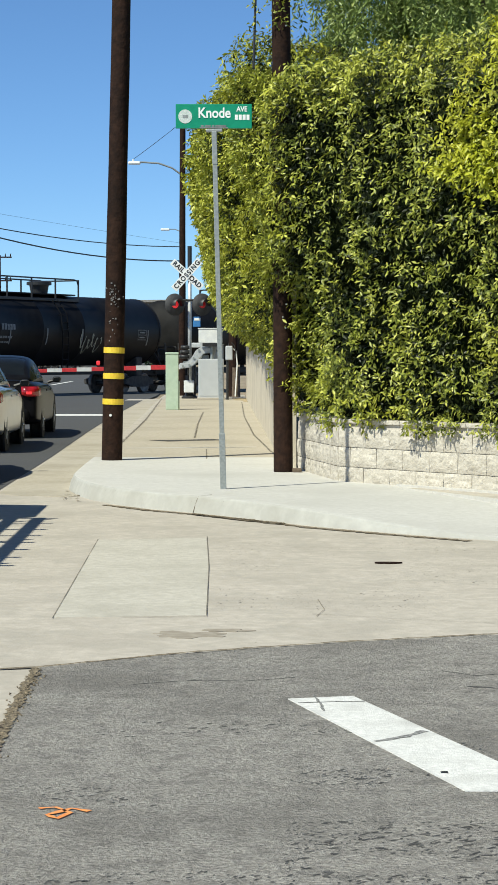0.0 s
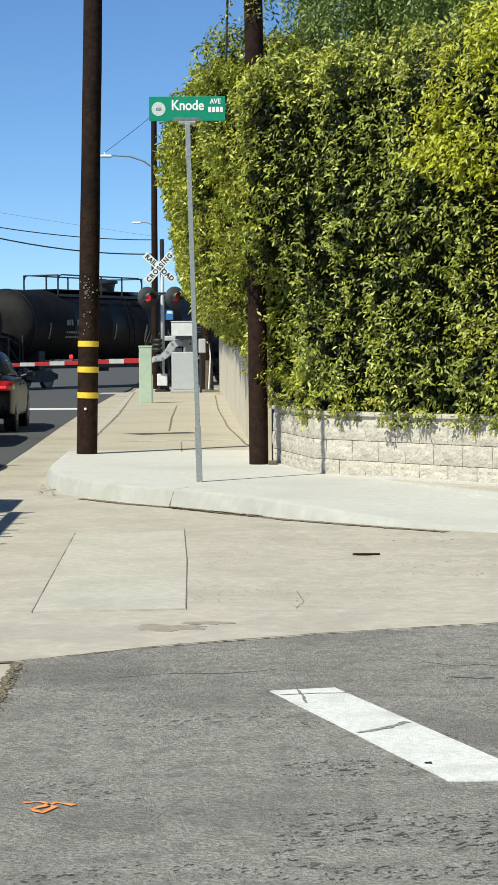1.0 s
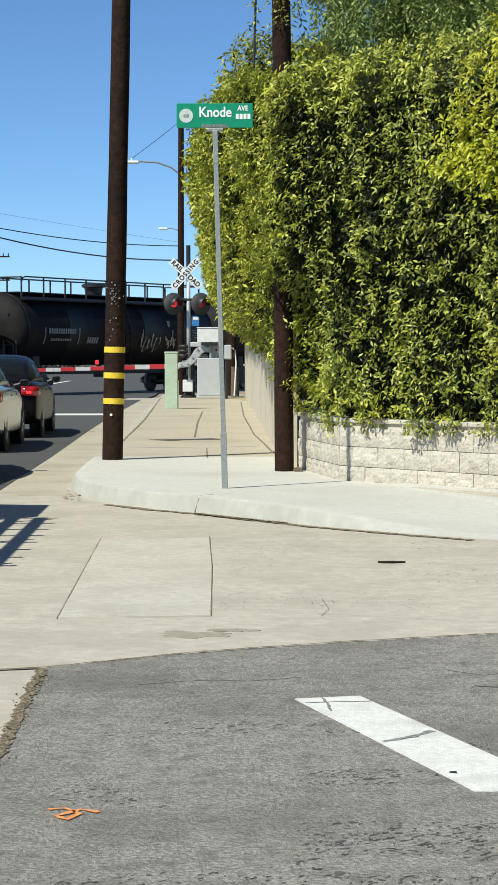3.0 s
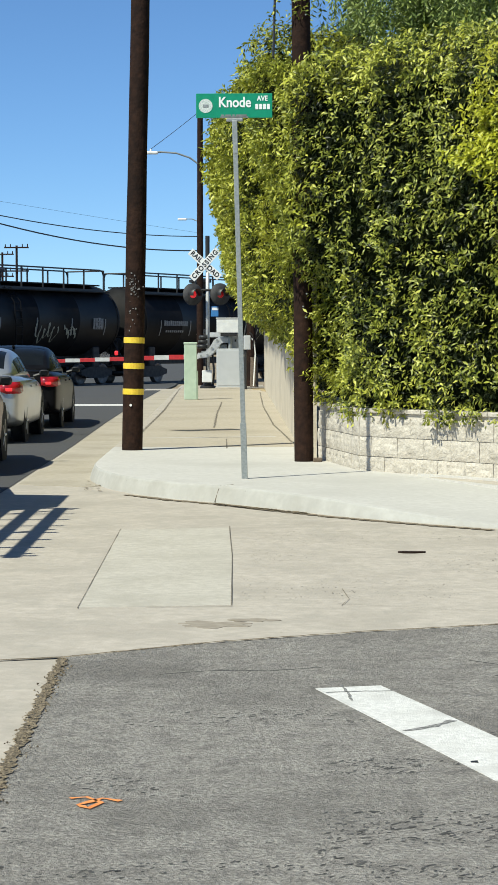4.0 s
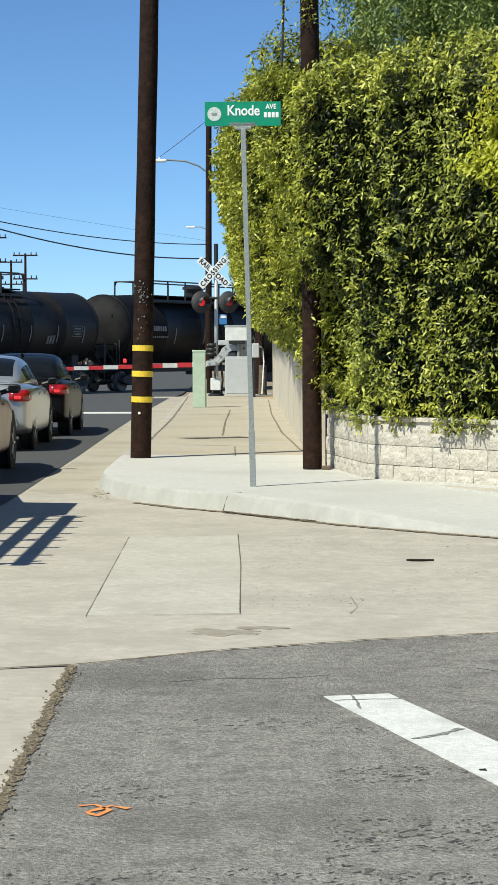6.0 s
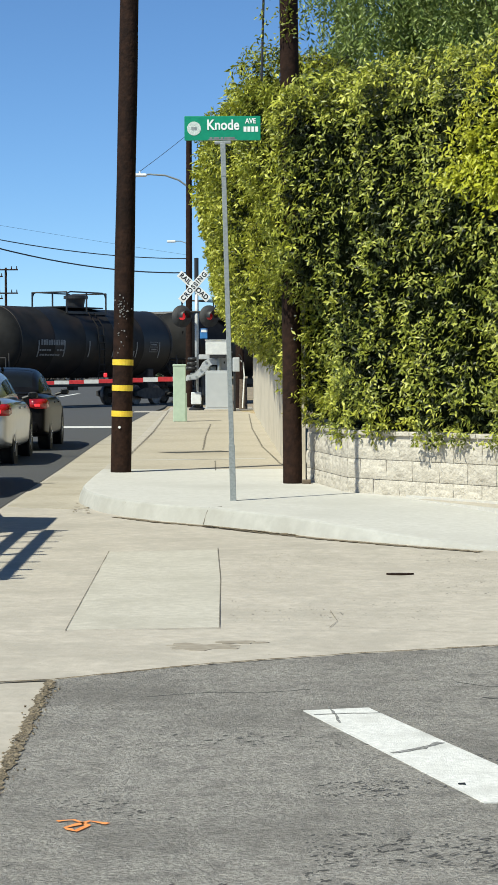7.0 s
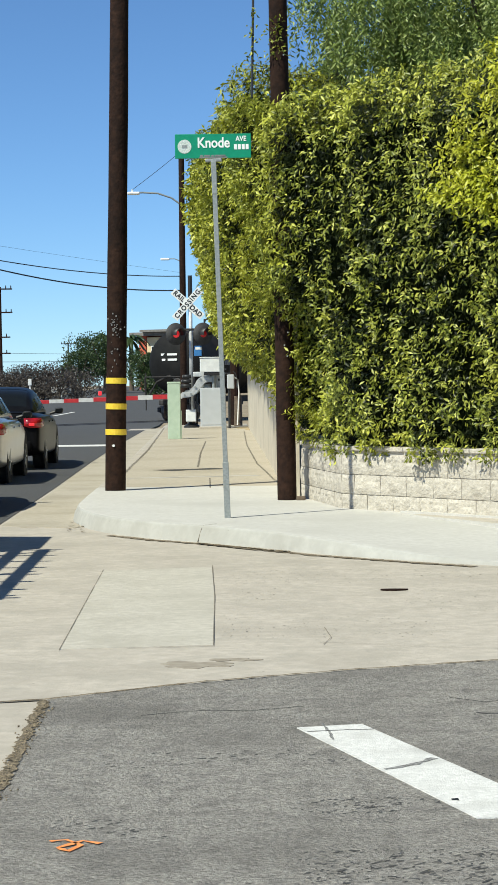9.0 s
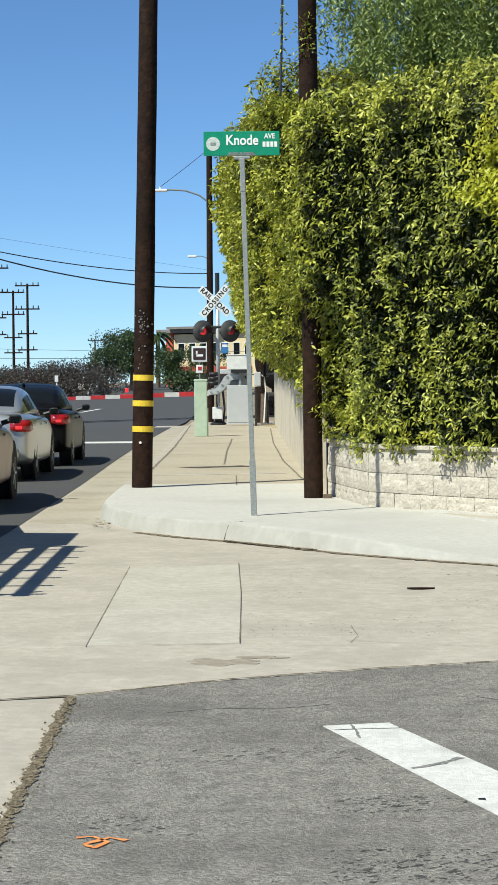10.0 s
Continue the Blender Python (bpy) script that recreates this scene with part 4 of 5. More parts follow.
for x, lens in ((-.46, REDLAMP), (.40, REDDULL)):
    disc = part("lamp_disc", lathe([(0.001, .0), (.35, .0), (.35, .02), (0.02, .02)], 28, "Y"), DISC, sig, "black round backing disc", True)
    disc.matrix_basis = pose(x, -.12, 2.96, 0, 0, 30)
    hood = lathe([(.18, -.02), (.18, -.36), (.168, -.36), (.168, -.02)], 24, "Y")
    bmesh.ops.delete(hood, geom=[v for v in hood.verts if v.co.z < -.07], context="VERTS")
    part("hood", hood, BLACK, disc, "", True)
    part("lens", lathe([(0.001, -.05), (.06, -.045), (.115, -.02), (.115, 0.0)], 24, "Y"), lens, disc, "red lens", True)
part("notice", box(.24, .012, .32, (.22, -.08, 2.42), .01), BLUE, sig, "small blue notice plate")
bm = box(.2, .004, .08, (.24, -.09, 2.5), 0)
part("notice_bars", bm, SIGNWHITE, sig, "pale lines on the notice")
part("junction_box", box(.32, .26, .38, (-.02, -.16, .38), .02), WHITEBOX, sig, "small white junction box")
def slab_part(name, outline, y0, y1, material, parent, label, bevel=.02):
    """A thick plate cut to an outline in x and z."""
    bm = bmesh.new()
    lo, hi = [bm.verts.new((x, y0, z)) for x, z in outline], [bm.verts.new((x, y1, z)) for x, z in outline]
    bm.faces.new(lo), bm.faces.new(hi[::-1])
    k = len(outline)
    for i in range(k):
        bm.faces.new((lo[i], hi[i], hi[(i + 1) % k], lo[(i + 1) % k]))
    bmesh.ops.bevel(bm, geom=bm.edges[:], offset=bevel, segments=2, affect="EDGES")
    return part(name, bm, material, parent, label)


CRANK = [(-.31, 1.12), (-.07, 1.12), (.09, 1.29), (.2, 1.52), (.38, 1.63), (.80, 1.58), (.80, 1.43), (.44, 1.44), (.34, 1.34), (.2, 1.1), (.02, .97), (-.31, .94)]
near_crank = slab_part("gate_bracket", CRANK, -.56, -.46, ALU, sig, "cast crank that holds the arm")
for x, z in ((.30, 1.52), (.70, 1.51), (-.2, 1.03), (0.0, 1.06), (.14, 1.27)):
    part("bolt_head", rod((x, -.56, z), (x, -.59, z), .035, seg=10), STEEL, near_crank)
slab_part("gate_bracket", [(x + .1, z + .06) for x, z in CRANK], -.3, -.2, STEEL, sig, "second crank behind the first")
part("gate_beam", box(.52, .2, .15, (.33, -.36, 1.68), .02), ALU, sig, "grey cast beam")
gate = part("gate_drive", box(.3, .5, .48, (.91, -.3, 1.46), .03), GREYPAINT, sig, "grey mechanism cover")
part("latch", box(.05, .02, .07, (.88, -.56, 1.5), .008), BLACK, gate)
part("cover_lip", box(.32, .52, .03, (.91, -.3, 1.71), .01), ALU, gate)
part("drive_housing", box(.22, .4, .36, (.5, -.25, 1.2), .03), STEEL, sig, "darker drive housing")
for i in range(3):
    z = 1.32 + .145 * i
    weight = part("counterweight", rod((-.32 + .03 * i, -.3, z), (.0, -.3, z), .062, seg=14), BLACK, sig, "black rolled hose and bolts", True)
    part("weight_end", rod((-.33 + .03 * i, -.3, z), (-.3 + .03 * i, -.3, z), .04, seg=10), STEEL, weight)
part("conduit", tube([(.12, .02, 1.3), (.16, -.05, .95), (.2, -.05, .5), (.16, -.02, .1)], .035), BLACK, sig, "black conduit")
part("conduit", tube([(-.02, -.2, 1.2), (-.05, -.22, .8), (-.02, -.2, .5)], .028), BLACK, sig, "black conduit")
for i in range(14):
    x = -.28 - .465 * (i + .5)
    z = .905 - .0135 * (i + .5) 
    part("arm_section", box(.465, .05, .15 - .004 * i, (x, -.43, z + .1), .006), RED if i % 2 else ARMWHITE, sig, "red band" if i % 2 else "white band")
for x in (-2.86, -5.4):
    part("arm_lamp", box(.11, .1, .14, (x, -.43, 1.12), .03), REDLAMP, sig, "small red arm lamp")

case = thing("signal_cabinet", "pale grey metal signal cabinet beside the crossing gate", "cabinet", pose(-1.22, 64.6, GZ))
part("body", box(.78, .55, 1.22, (.05, 0, .64), .02), GREYPAINT, case)
part("plinth", box(.86, .62, .06, (.05, 0, .03), .01), CONCRETE, case, "concrete plinth")
part("door", box(.7, .012, 1.08, (.05, -.281, .65), .006), GREYPAINT, case)
part("hinge", rod((.41, -.29, .3), (.41, -.29, 1.0), .014), STEEL, case)
up = thing("instrument_case", "white instrument case mounted above the cabinet", "cabinet", pose(-1.2, 65.2, GZ))
part("body", box(.74, .34, .44, (0.0, 0, 1.96), .02), WHITEBOX, up)
part("lid", box(.78, .38, .03, (0.0, 0, 2.195), .01), WHITEBOX, up)
part("bracket_foot", box(.5, .3, .1, (0, 0, 1.69), .01), BLACK, up)
part("bracket", rod((.05, .05, 0), (.05, .05, 1.72), .06), STEEL, up)
bx = thing("meter_box", "pale grey meter box on a post beside the wall", "cabinet", pose(-.66, 64.0, GZ))
part("body", box(.22, .22, .44, (0.05, 0, 1.43), .03), GREYPAINT, bx)
part("loop", tube([(.12, -.05, 1.75), (.2, -.05, 1.68), (.25, -.05, 1.5), (.22, -.05, 1.25)], .016), BLACK, bx, "black cable loop")
part("post", rod((0, .05, 0), (0, .05, 1.2), .04), BLACK, bx)
part("conduit", tube([(.12, -.02, 1.6), (.26, -.02, 1.5), (.3, -.02, 1.1), (.24, -.02, .1)], .02), SIGNWHITE, bx, "bent pale conduit")
bin_ = thing("stump", "dark weathered timber post stub by the wall", "post", pose(-.42, 68, .12))
part("shaft", rod((0, 0, 0), (0, 0, 1.0), .14, .12, 12), BARK, bin_)
part("rear_post", rod((-.1, 1.2, 0), (-.1, 1.2, 2.6), .16, .15, 12), WOOD, bin_)
verge = [(-.55, 66.5), (-.05, 66.5), (-.02, 60.5), (-.16, 61.2), (-.2, 62.6), (-.42, 63.4), (-.5, 65)]
tagged(part("verge", prism(verge, .1, .157), STRAW), "straw-coloured dry earth beside the wall", "verge", kind="structure")
ped = thing("utility_pedestal", "mint green metal utility pedestal standing on the pavement", "cabinet", pose(-1.89, 51.4, GZ))
part("body", box(.31, .3, 1.36, (0, 0, .68), .012), MINT, ped)
part("cap", box(.33, .32, .05, (0, 0, 1.385), .012), MINT, ped)
part("side_lip", box(.03, .2, .7, (.165, -.03, .35), .006), MINT, ped)

lamp_pole = timber_pole(-2.28, 71, 0.004, 9.6, 0.12, 0.095, "dark timber pole carrying a curved street lamp arm", z=0.0)
arm = [(0, 0, 7.6), (-.35, -.05, 7.85), (-.8, -.1, 8.0), (-1.3, -.15, 8.03), (-1.5, -.2, 8.02)]
part("lamp_arm", tube(arm, .03, 8), STEEL, lamp_pole, "curved grey arm")
bm = box(.42, .2, .1, (-1.62, -.2, 8.0), .04)
bm = rod((-1.66, -.2, 8.05), (-1.66, -.2, 8.13), .03, bm=bm)
part("lamp_head", bm, SIGNWHITE, lamp_pole, "pale lamp head")
far_lamp = timber_pole(-4.35, 140, 0.0, 11.2, 0.13, 0.1, "distant timber pole with a street lamp arm", z=grade(140))
part("lamp_arm", tube([(0, 0, 9.7), (-.6, 0, 9.95), (-1.2, 0, 9.95)], .03), STEEL, far_lamp)
part("lamp_head", box(.6, .25, .14, (-1.25, 0, 9.93), .05), SIGNWHITE, far_lamp)


# ---- overhead lines ----
def sag(a, b, drop, r, label):
    a, b = Vector(a), Vector(b)
    pts = [a.lerp(b, i / 24) - Vector((0, 0, drop * 4 * (i / 24) * (1 - i / 24))) for i in range(25)]
    bm = bmesh.new()
    rings = []
    for p in pts:
        rings.append([bm.verts.new(p + Vector((0, r * math.cos(k * 1.2566), r * math.sin(k * 1.2566)))) for k in range(5)])
    for p, q in zip(rings, rings[1:]):
        for k in range(5):
            bm.faces.new((p[k], p[(k + 1) % 5], q[(k + 1) % 5], q[k]))
    tagged(part("overhead_cable", bm, WIRE), label, "cable")


sag((-2.3, 71, 5.2), (-13, 50, 6.5), 0.6, .016, "black overhead cable across the street")
sag((-2.3, 71, 4.72), (-13, 50, 7.0), 0.85, .022, "black overhead telephone cable across the street")
sag((-2.3, 71.2, 5.33), (-13, 50, 6.1), 0.05, .0035, "thin overhead wire across the street")
sag((-2.28, 71, 9.4), (-3.95, 70.8, 8.1), 0.02, .012, "thin stay wire from the pole to its lamp")
sag((-60, 250, 5.6), (0, 245, 4.8), 0.4, .03, "distant thin overhead wire")
sag((-60, 252, 7.2), (0, 250, 5.4), 0.4, .02, "distant thin overhead wire")


def power_pole(x, y, h, label):
    ob = timber_pole(x, y, 0.0, h, 0.19, 0.13, label, z=grade(y) - .05)
    for z in (h - .25, h - 3.0, h - 5.9, h - 7.8):
        part("crossarm", box(2.9 if z > h - 5 else 2.3, .14, .16, (0, -.2, z), .01), WOOD, ob)
        for dx in (-1.3, -.7, .7, 1.3):
            if abs(dx) < 1.2 or z > h - 5:
                part("insulator", rod((dx, -.2, z + .08), (dx, -.2, z + .42), .07, .05, 7), WOOD, ob)
    return ob


for x, y, h in ((-29.3, 246, 12.6), (-33.0, 262, 12.4), (-31.9, 238, 14.3)):
    power_pole(x, y, h, "tall distant timber power pole with crossarms")
power_pole(-36.5, 420, 9, "small distant power pole")


# ---- cars ----
def loft(stations, mirror=True):
    """Skin through cross-sections: (y, [(x, z), ...]) of the right half, mirrored."""
    bm = bmesh.new()
    rings = []
    for y, pts in stations:
        full = pts + [(-x, z) for x, z in reversed(pts)]
        rings.append([bm.verts.new((x, y, z)) for x, z in full])
    for p, q in zip(rings, rings[1:]):
        for i in range(len(p)):
            j = (i + 1) % len(p)
            bm.faces.new((p[i], p[j], q[j], q[i]))
    bm.faces.new(rings[0]), bm.faces.new(rings[-1][::-1])
    return bm


def smooth_up(ob, level=2):
    s = ob.modifiers.new("round", "SUBSURF")
    s.levels = s.render_levels = level
    return ob


def wheel(parent, x, y):
    r = 0.315
    w = part("wheel", lathe([(.235, -.09), (r - .05, -.11), (r - .01, -.09), (r, -.05), (r, .05), (r - .01, .09), (r - .05, .11), (.235, .09)], 28, "X"), RUBBER, parent, "", True)
    w.matrix_basis = pose(x, y, r)
    side = .112 if x > 0 else -.112
    part("rim", lathe([(.03, side * .7), (.19, side * .75), (.215, side * 1.02), (.235, side), (.24, side * .85)], 28, "X"), RIM, w, "", True)
    bm = bmesh.new()
    for i in range(5):
        a = 2 * math.pi * i / 5
        bm = rod((side * .95, .03 * math.cos(a), .03 * math.sin(a)), (side * .95, .21 * math.cos(a), .21 * math.sin(a)), .022, seg=6, bm=bm)
    part("spokes", bm, RIM, w)


def sedan(label, m, paint, roof=1.44, length=4.65, width=1.82):
    """A saloon facing +y, rear bumper at y = 0."""
    car = thing("car", label, "car", m, "cars waiting at the crossing")
    h, L = width / 2, length

    def sec(w, z0, z1, z2, tw):
        return [(w * .94, z0), (w * .99, z0 + .06), (w * .985, z1 * .66), (w, z1 * .80), (w * .985, z1), (tw, z2)]

    st = [(0.0, sec(h * .86, .40, .80, .86, h * .70)), (0.05, sec(h * .93, .30, .88, .98, h * .78)), (.12, sec(h * .955, .27, .90, 1.03, h * .80)), (.4, sec(h * .985, .23, .92, 1.05, h * .80)), (.85, sec(h, .21, .94, 1.05, h * .80)),
          (1.5, sec(h, .20, .94, 1.0, h * .86)), (2.5, sec(h, .20, .92, .97, h * .86)), (3.3, sec(h, .20, .88, .97, h * .84)), (3.9, sec(h * .98, .21, .80, .90, h * .76)),
          (4.35 * L / 4.65, sec(h * .92, .28, .68, .78, h * .66)), (L - .04, sec(h * .8, .32, .58, .64, h * .55)), (L, sec(h * .7, .36, .52, .55, h * .5))]
    body = smooth_up(part("body", loft(st), paint, car, "", True))
    R = roof

    def top(w, zb, zt, wt):
        return [(w, zb), (w * .985, zb + (zt - zb) * .2), (wt + .05, zt - (zt - zb) * .24), (wt * .95, zt - (zt - zb) * .07), (wt * .6, zt)]

    cab = [(.48, top(h * .78, .97, 1.03, h * .72)), (.62, top(h * .81, .96, 1.10, h * .71)), (.98, top(h * .85, .94, R - .16, h * .68)), (1.1, top(h * .86, .93, R - .11, h * .67)), (1.4, top(h * .875, .92, R - .025, h * .665)), (1.88, top(h * .885, .92, R + .008, h * .66)),
           (1.96, top(h * .885, .92, R + .008, h * .66)), (2.45, top(h * .88, .92, R - .015, h * .65)), (2.75, top(h * .87, .92, R - .08, h * .65)), (3.3, top(h * .83, .90, 1.04, h * .66)), (3.45, top(h * .80, .88, .98, h * .64))]
    bm = loft(cab)
    bm.faces.ensure_lookup_table()
    # 0 paint, 1 rear screen, 2 windscreen, 3 side windows, 4 door pillars
    for i in range(len(cab) - 1):
        for k in range(10):
            f = bm.faces[i * 10 + k]
            if k in (3, 4, 5) and 1 <= i <= 3:
                f.material_index = 1
            elif k in (3, 4, 5) and i == 8:
                f.material_index = 2
            elif k in (1, 7) and 3 <= i <= 8:
                f.material_index = 4 if i == 5 else 3
    cage = smooth_up(part("cage", bm, paint, car, "", True))
    for m_ in (GLASS, GLASS, GLASS, BLACK):
        cage.data.materials.append(m_)
    fine = cage.evaluated_get(bpy.context.evaluated_depsgraph_get()).to_mesh()
    for name, index, side, material in (("roof_shell", 0, 0, paint), ("rear_screen", 1, 0, GLASS), ("windscreen", 2, 0, GLASS), ("side_windows", 3, -1, SIDEGLASS), ("side_windows", 3, 1, SIDEGLASS), ("door_pillar", 4, -1, BLACK), ("door_pillar", 4, 1, BLACK)):
        keep = bmesh.new()
        made = {}
        for f in fine.polygons:
            if f.material_index != index or f.center.x * side < 0:
                continue
            for v in f.vertices:
                if v not in made:
                    made[v] = keep.verts.new(fine.vertices[v].co - (fine.vertices[v].normal * .003 if index else Vector()))
            keep.faces.new([made[v] for v in f.vertices])
        part(name, keep, material, car, "", True)
    bpy.data.objects.remove(cage)
    for s in (-1, 1):
        part("belt_trim", tube([(s * h * .90, .8, .95), (s * h * .925, 1.7, .95), (s * h * .90, 3.1, .93)], .014, 6), BLACK, car)
        for y in (1.72, 2.62):
            part("door_handle", box(.03, .18, .03, (s * h * .995, y, .83), .01), paint, car)
        mir = part("wing_mirror", box(.16, .10, .11, (s * (h + .09), 2.92, 1.01), .045), BLACK, car, "", True)
        part("mirror_glass", box(.11, .006, .07, (s * (h + .09), 2.868, 1.01), .002), GLASS, mir)
        part("mirror_arm", rod((s * (h - .08), 2.95, .96), (s * (h + .06), 2.93, 1.0), .03), BLACK, car)
        # lamps wrap round the corner
        bm = bmesh.new()
        ys = [(h * .66, -.012), (h * .76, -.004), (h * .88, .03), (h * .96, .10), (h * .99, .18)]
        lo = [bm.verts.new((s * x, y, .74 + (.03 if i in (0, 4) else 0))) for i, (x, y) in enumerate(ys)]
        hi = [bm.verts.new((s * x * .985, y + .02, .91 - (.04 if i == 4 else 0))) for i, (x, y) in enumerate(ys)]
        for i in range(4):
            bm.faces.new((lo[i], lo[i + 1], hi[i + 1], hi[i]))
        tl = part("tail_lamp", bm, TAIL, car, "lit red tail lamp", True)
        so = tl.modifiers.new("depth", "SOLIDIFY")
        so.thickness, so.offset = .05, 0
        part("brake_lamp", box(.10, .02, .05, (s * h * .80, -.018, .80), .008), REDLAMP, tl, "bright lit brake lamp")
        part("headlamp", box(.34, .2, .14, (s * h * .66, L - .14, .64), .05), WHITEBOX, car, "", True)
        part("exhaust", rod((s * h * .62, .1, .27), (s * h * .62, -.01, .27), .04, seg=12), STEEL, car)
        for y in (1.02, 3.75):
            wheel(car, s * (h - .135), y)
            part("wheel_arch", lathe([(.345, -.02), (.40, -.02), (.40, .012), (.345, .012)], 24, "X"), RUBBER, car).matrix_basis = pose(s * (h - .03), y, .33)
    part("plate", box(.32, .012, .15, (0, -.012, .70), .006), SIGNWHITE, car, "pale plate")
    part("rear_bumper", box(width * .8, .16, .2, (0, .05, .42), .06), paint, car, "", True)
    part("diffuser", box(width * .62, .1, .1, (0, .02, .30), .03), BLACK, car)
    part("boot_lip", box(width * .68, .06, .02, (0, .12, 1.0), .008), paint, car)
    part("aerial", box(.05, .14, .05, (0, 1.35, R - .02), .015), paint, car)
    return car


HEAD = 1.2
sedan("black saloon car waiting with its brake lamps lit", pose(-4.57, 36.4, 0.005, 0, 0, HEAD), CARBLACK, 1.46, 4.75, 1.84)
sedan("silver saloon car waiting with its brake lamps lit", pose(-4.53, 30.6, 0.005, 0, 0, HEAD), CARSILVER, 1.42, 4.6, 1.8)
sedan("tall bronze car waiting behind the silver one", pose(-4.16, 22.5, 0.005, 0, 0, HEAD), CARBRONZE, 1.68, 4.6, 1.84)

# pickup behind the cars: only its shadow reaches the apron
truck = thing("pickup_truck", "white pickup truck with a steel ladder rack", "truck", pose(-3.85, 12.4, 0.005, 0, 0, HEAD), "cars waiting at the crossing")
st = [(0, [(.8, .5), (.9, .55), (.92, .9), (.9, 1.05), (.8, 1.06)]), (3.2, [(.85, .4), (.93, .5), (.95, .9), (.93, 1.06), (.8, 1.07)]), (6.8, [(.85, .4), (.93, .5), (.95, .9), (.9, 1.1), (.7, 1.12)]), (8.1, [(.7, .45), (.85, .5), (.88, .8), (.8, .95), (.6, 1.0)])]
part("body", loft(st), CARSILVER, truck)
st = [(4.9, [(.93, 1.0), (.92, 1.5), (.9, 1.92), (.6, 1.97)]), (6.4, [(.93, 1.0), (.92, 1.5), (.9, 1.92), (.6, 1.97)]), (7.0, [(.85, 1.0), (.75, 1.15), (.6, 1.2), (.4, 1.22)])]
part("cabin", loft(st), CARSILVER, truck)
for i in range(8):
    part("rack_rail", box(.10, 4.4, .06, (.8 - .24 * i, 2.5, 2.15), .01), STEEL, truck)
for i in range(8):
    part("rack_bar", rod((-.95, .4 + .6 * i, 2.2), (.92, .4 + .6 * i, 2.2), .032), STEEL, truck)
for x in (-.9, .9):
    for y in (.6, 2.5, 4.5):
        part("rack_post", rod((x, y, 1.0), (x, y, 2.15), .03), STEEL, truck)
for x in (-.8, .8):
    for y in (1.5, 6.6):
        wheel(truck, x, y)


# ---- tank cars ----
def tank_car(label, half, long_deck, paint, marks, span=(-2.7, 2.7), my=0.3, last=False):
    """A tank wagon along y, centre at the origin, rail top at z = 0."""
    ob = thing("tank_car", label, "tank car", group="train of tank cars")
    R, zc = 1.53, 2.78
    n = 9
    dome = [(R * math.sin(math.pi / 2 * i / n), 0.76 * math.cos(math.pi / 2 * i / n)) for i in range(n)]
    prof = [(max(r, .001), -half - d) for r, d in dome] + [(R, -half)]
    for k in range(1, 5):
        y = -half + 2 * half * k / 5
        prof += [(R, y - .04), (R + .006, y - .03), (R + .006, y + .03), (R, y + .04)]
    prof += [(R, half)] + [(max(r, .001), half + d) for r, d in reversed(dome)]
    bm = lathe(prof, 56, "Y")
    bmesh.ops.translate(bm, verts=bm.verts, vec=(0, 0, zc))
    # end domes get their own near-black, browner in blotches
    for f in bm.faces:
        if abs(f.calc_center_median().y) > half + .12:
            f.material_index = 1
    tank = part("tank", bm, [paint, TANKHEAD], ob, "", True)
    for y in (-half, half):
        part("head_seam", lathe([(R + .002, y - .05), (R + .018, y - .04), (R + .018, y + .04), (R + .002, y + .05)], 48, "Y"), paint, tank).matrix_basis = pose(0, 0, zc)
    # roof deck, rails and manway
    d0, d1 = (-half * .97, half * .97) if long_deck and span[1] < 5 else span
    mid, d = (d0 + d1) / 2, (d1 - d0) / 2
    deck = part("deck", box(1.5, 2 * d, .06, (0, mid, zc + R + .02), .01), paint, ob, "walkway on the tank's top")
    zt = zc + R + .68
    for s in (-1, 1):
        x = s * (.95 if long_deck else .9)
        k = max(2, int(2 * d / 1.5))
        zb = zc + R - .25
        for i in range(k + 1):
            part("rail_post", box(.055, .055, zt - zb, (x, d0 + 2 * d * i / k, (zb + zt) / 2), 0), BLACK, deck)
        part("top_rail", tube([(x, d0, zt - .25), (x, d0 + .1, zt - .05), (x, d0 + .3, zt), (x, d1 - .3, zt), (x, d1 - .1, zt - .05), (x, d1, zt - .25)], .032), BLACK, deck)
        part("deck_edge", box(.08, 2 * d, .12, (x, mid, zc + R - .22), .01), BLACK, deck)
        if long_deck:
            part("side_deck", box(.55, 2 * d, .05, (s * 1.0, mid, zc + R - .3), .01), paint, deck)
    for y in (d0, d1):
        part("end_rail", rod((-.9, y, zt - .02), (.9, y, zt - .02), .032), BLACK, deck)
    part("manway", lathe([(.36, 0), (.42, .36), (.54, .38), (.54, .5), (.36, .56), (.02, .58)], 24), BLACK, deck, "round manway housing").matrix_basis = pose(0, my, zc + R + .05)
    # ladders on both flanks
    for s in (-1, 1):
        for dy in (-.22, .22):
            part("ladder_rail", tube([(s * 1.0, dy, zc + R - .2), (s * 1.5, dy, zc + .7), (s * 1.58, dy, zc - .2), (s * 1.52, dy, 1.1)], .025), paint, ob)
        for i in range(9):
            z = 1.2 + .32 * i
            x = 1.58 if z < zc + .5 else 1.5 - (z - zc - .5) * .5
            part("rung", rod((s * x, -.22, z), (s * x, .22, z), .018), paint, ob)
    # frame, bogies, couplers
    part("sill", box(.5, 2 * half + 2.0, .3, (0, 0, 1.0), .03), IRON, ob, "centre sill under the tank")
    part("bottom_outlet", lathe([(.25, 0), (.25, .3), (.12, .45), (.12, .6)], 14), IRON, ob).matrix_basis = pose(0, 0, .7)
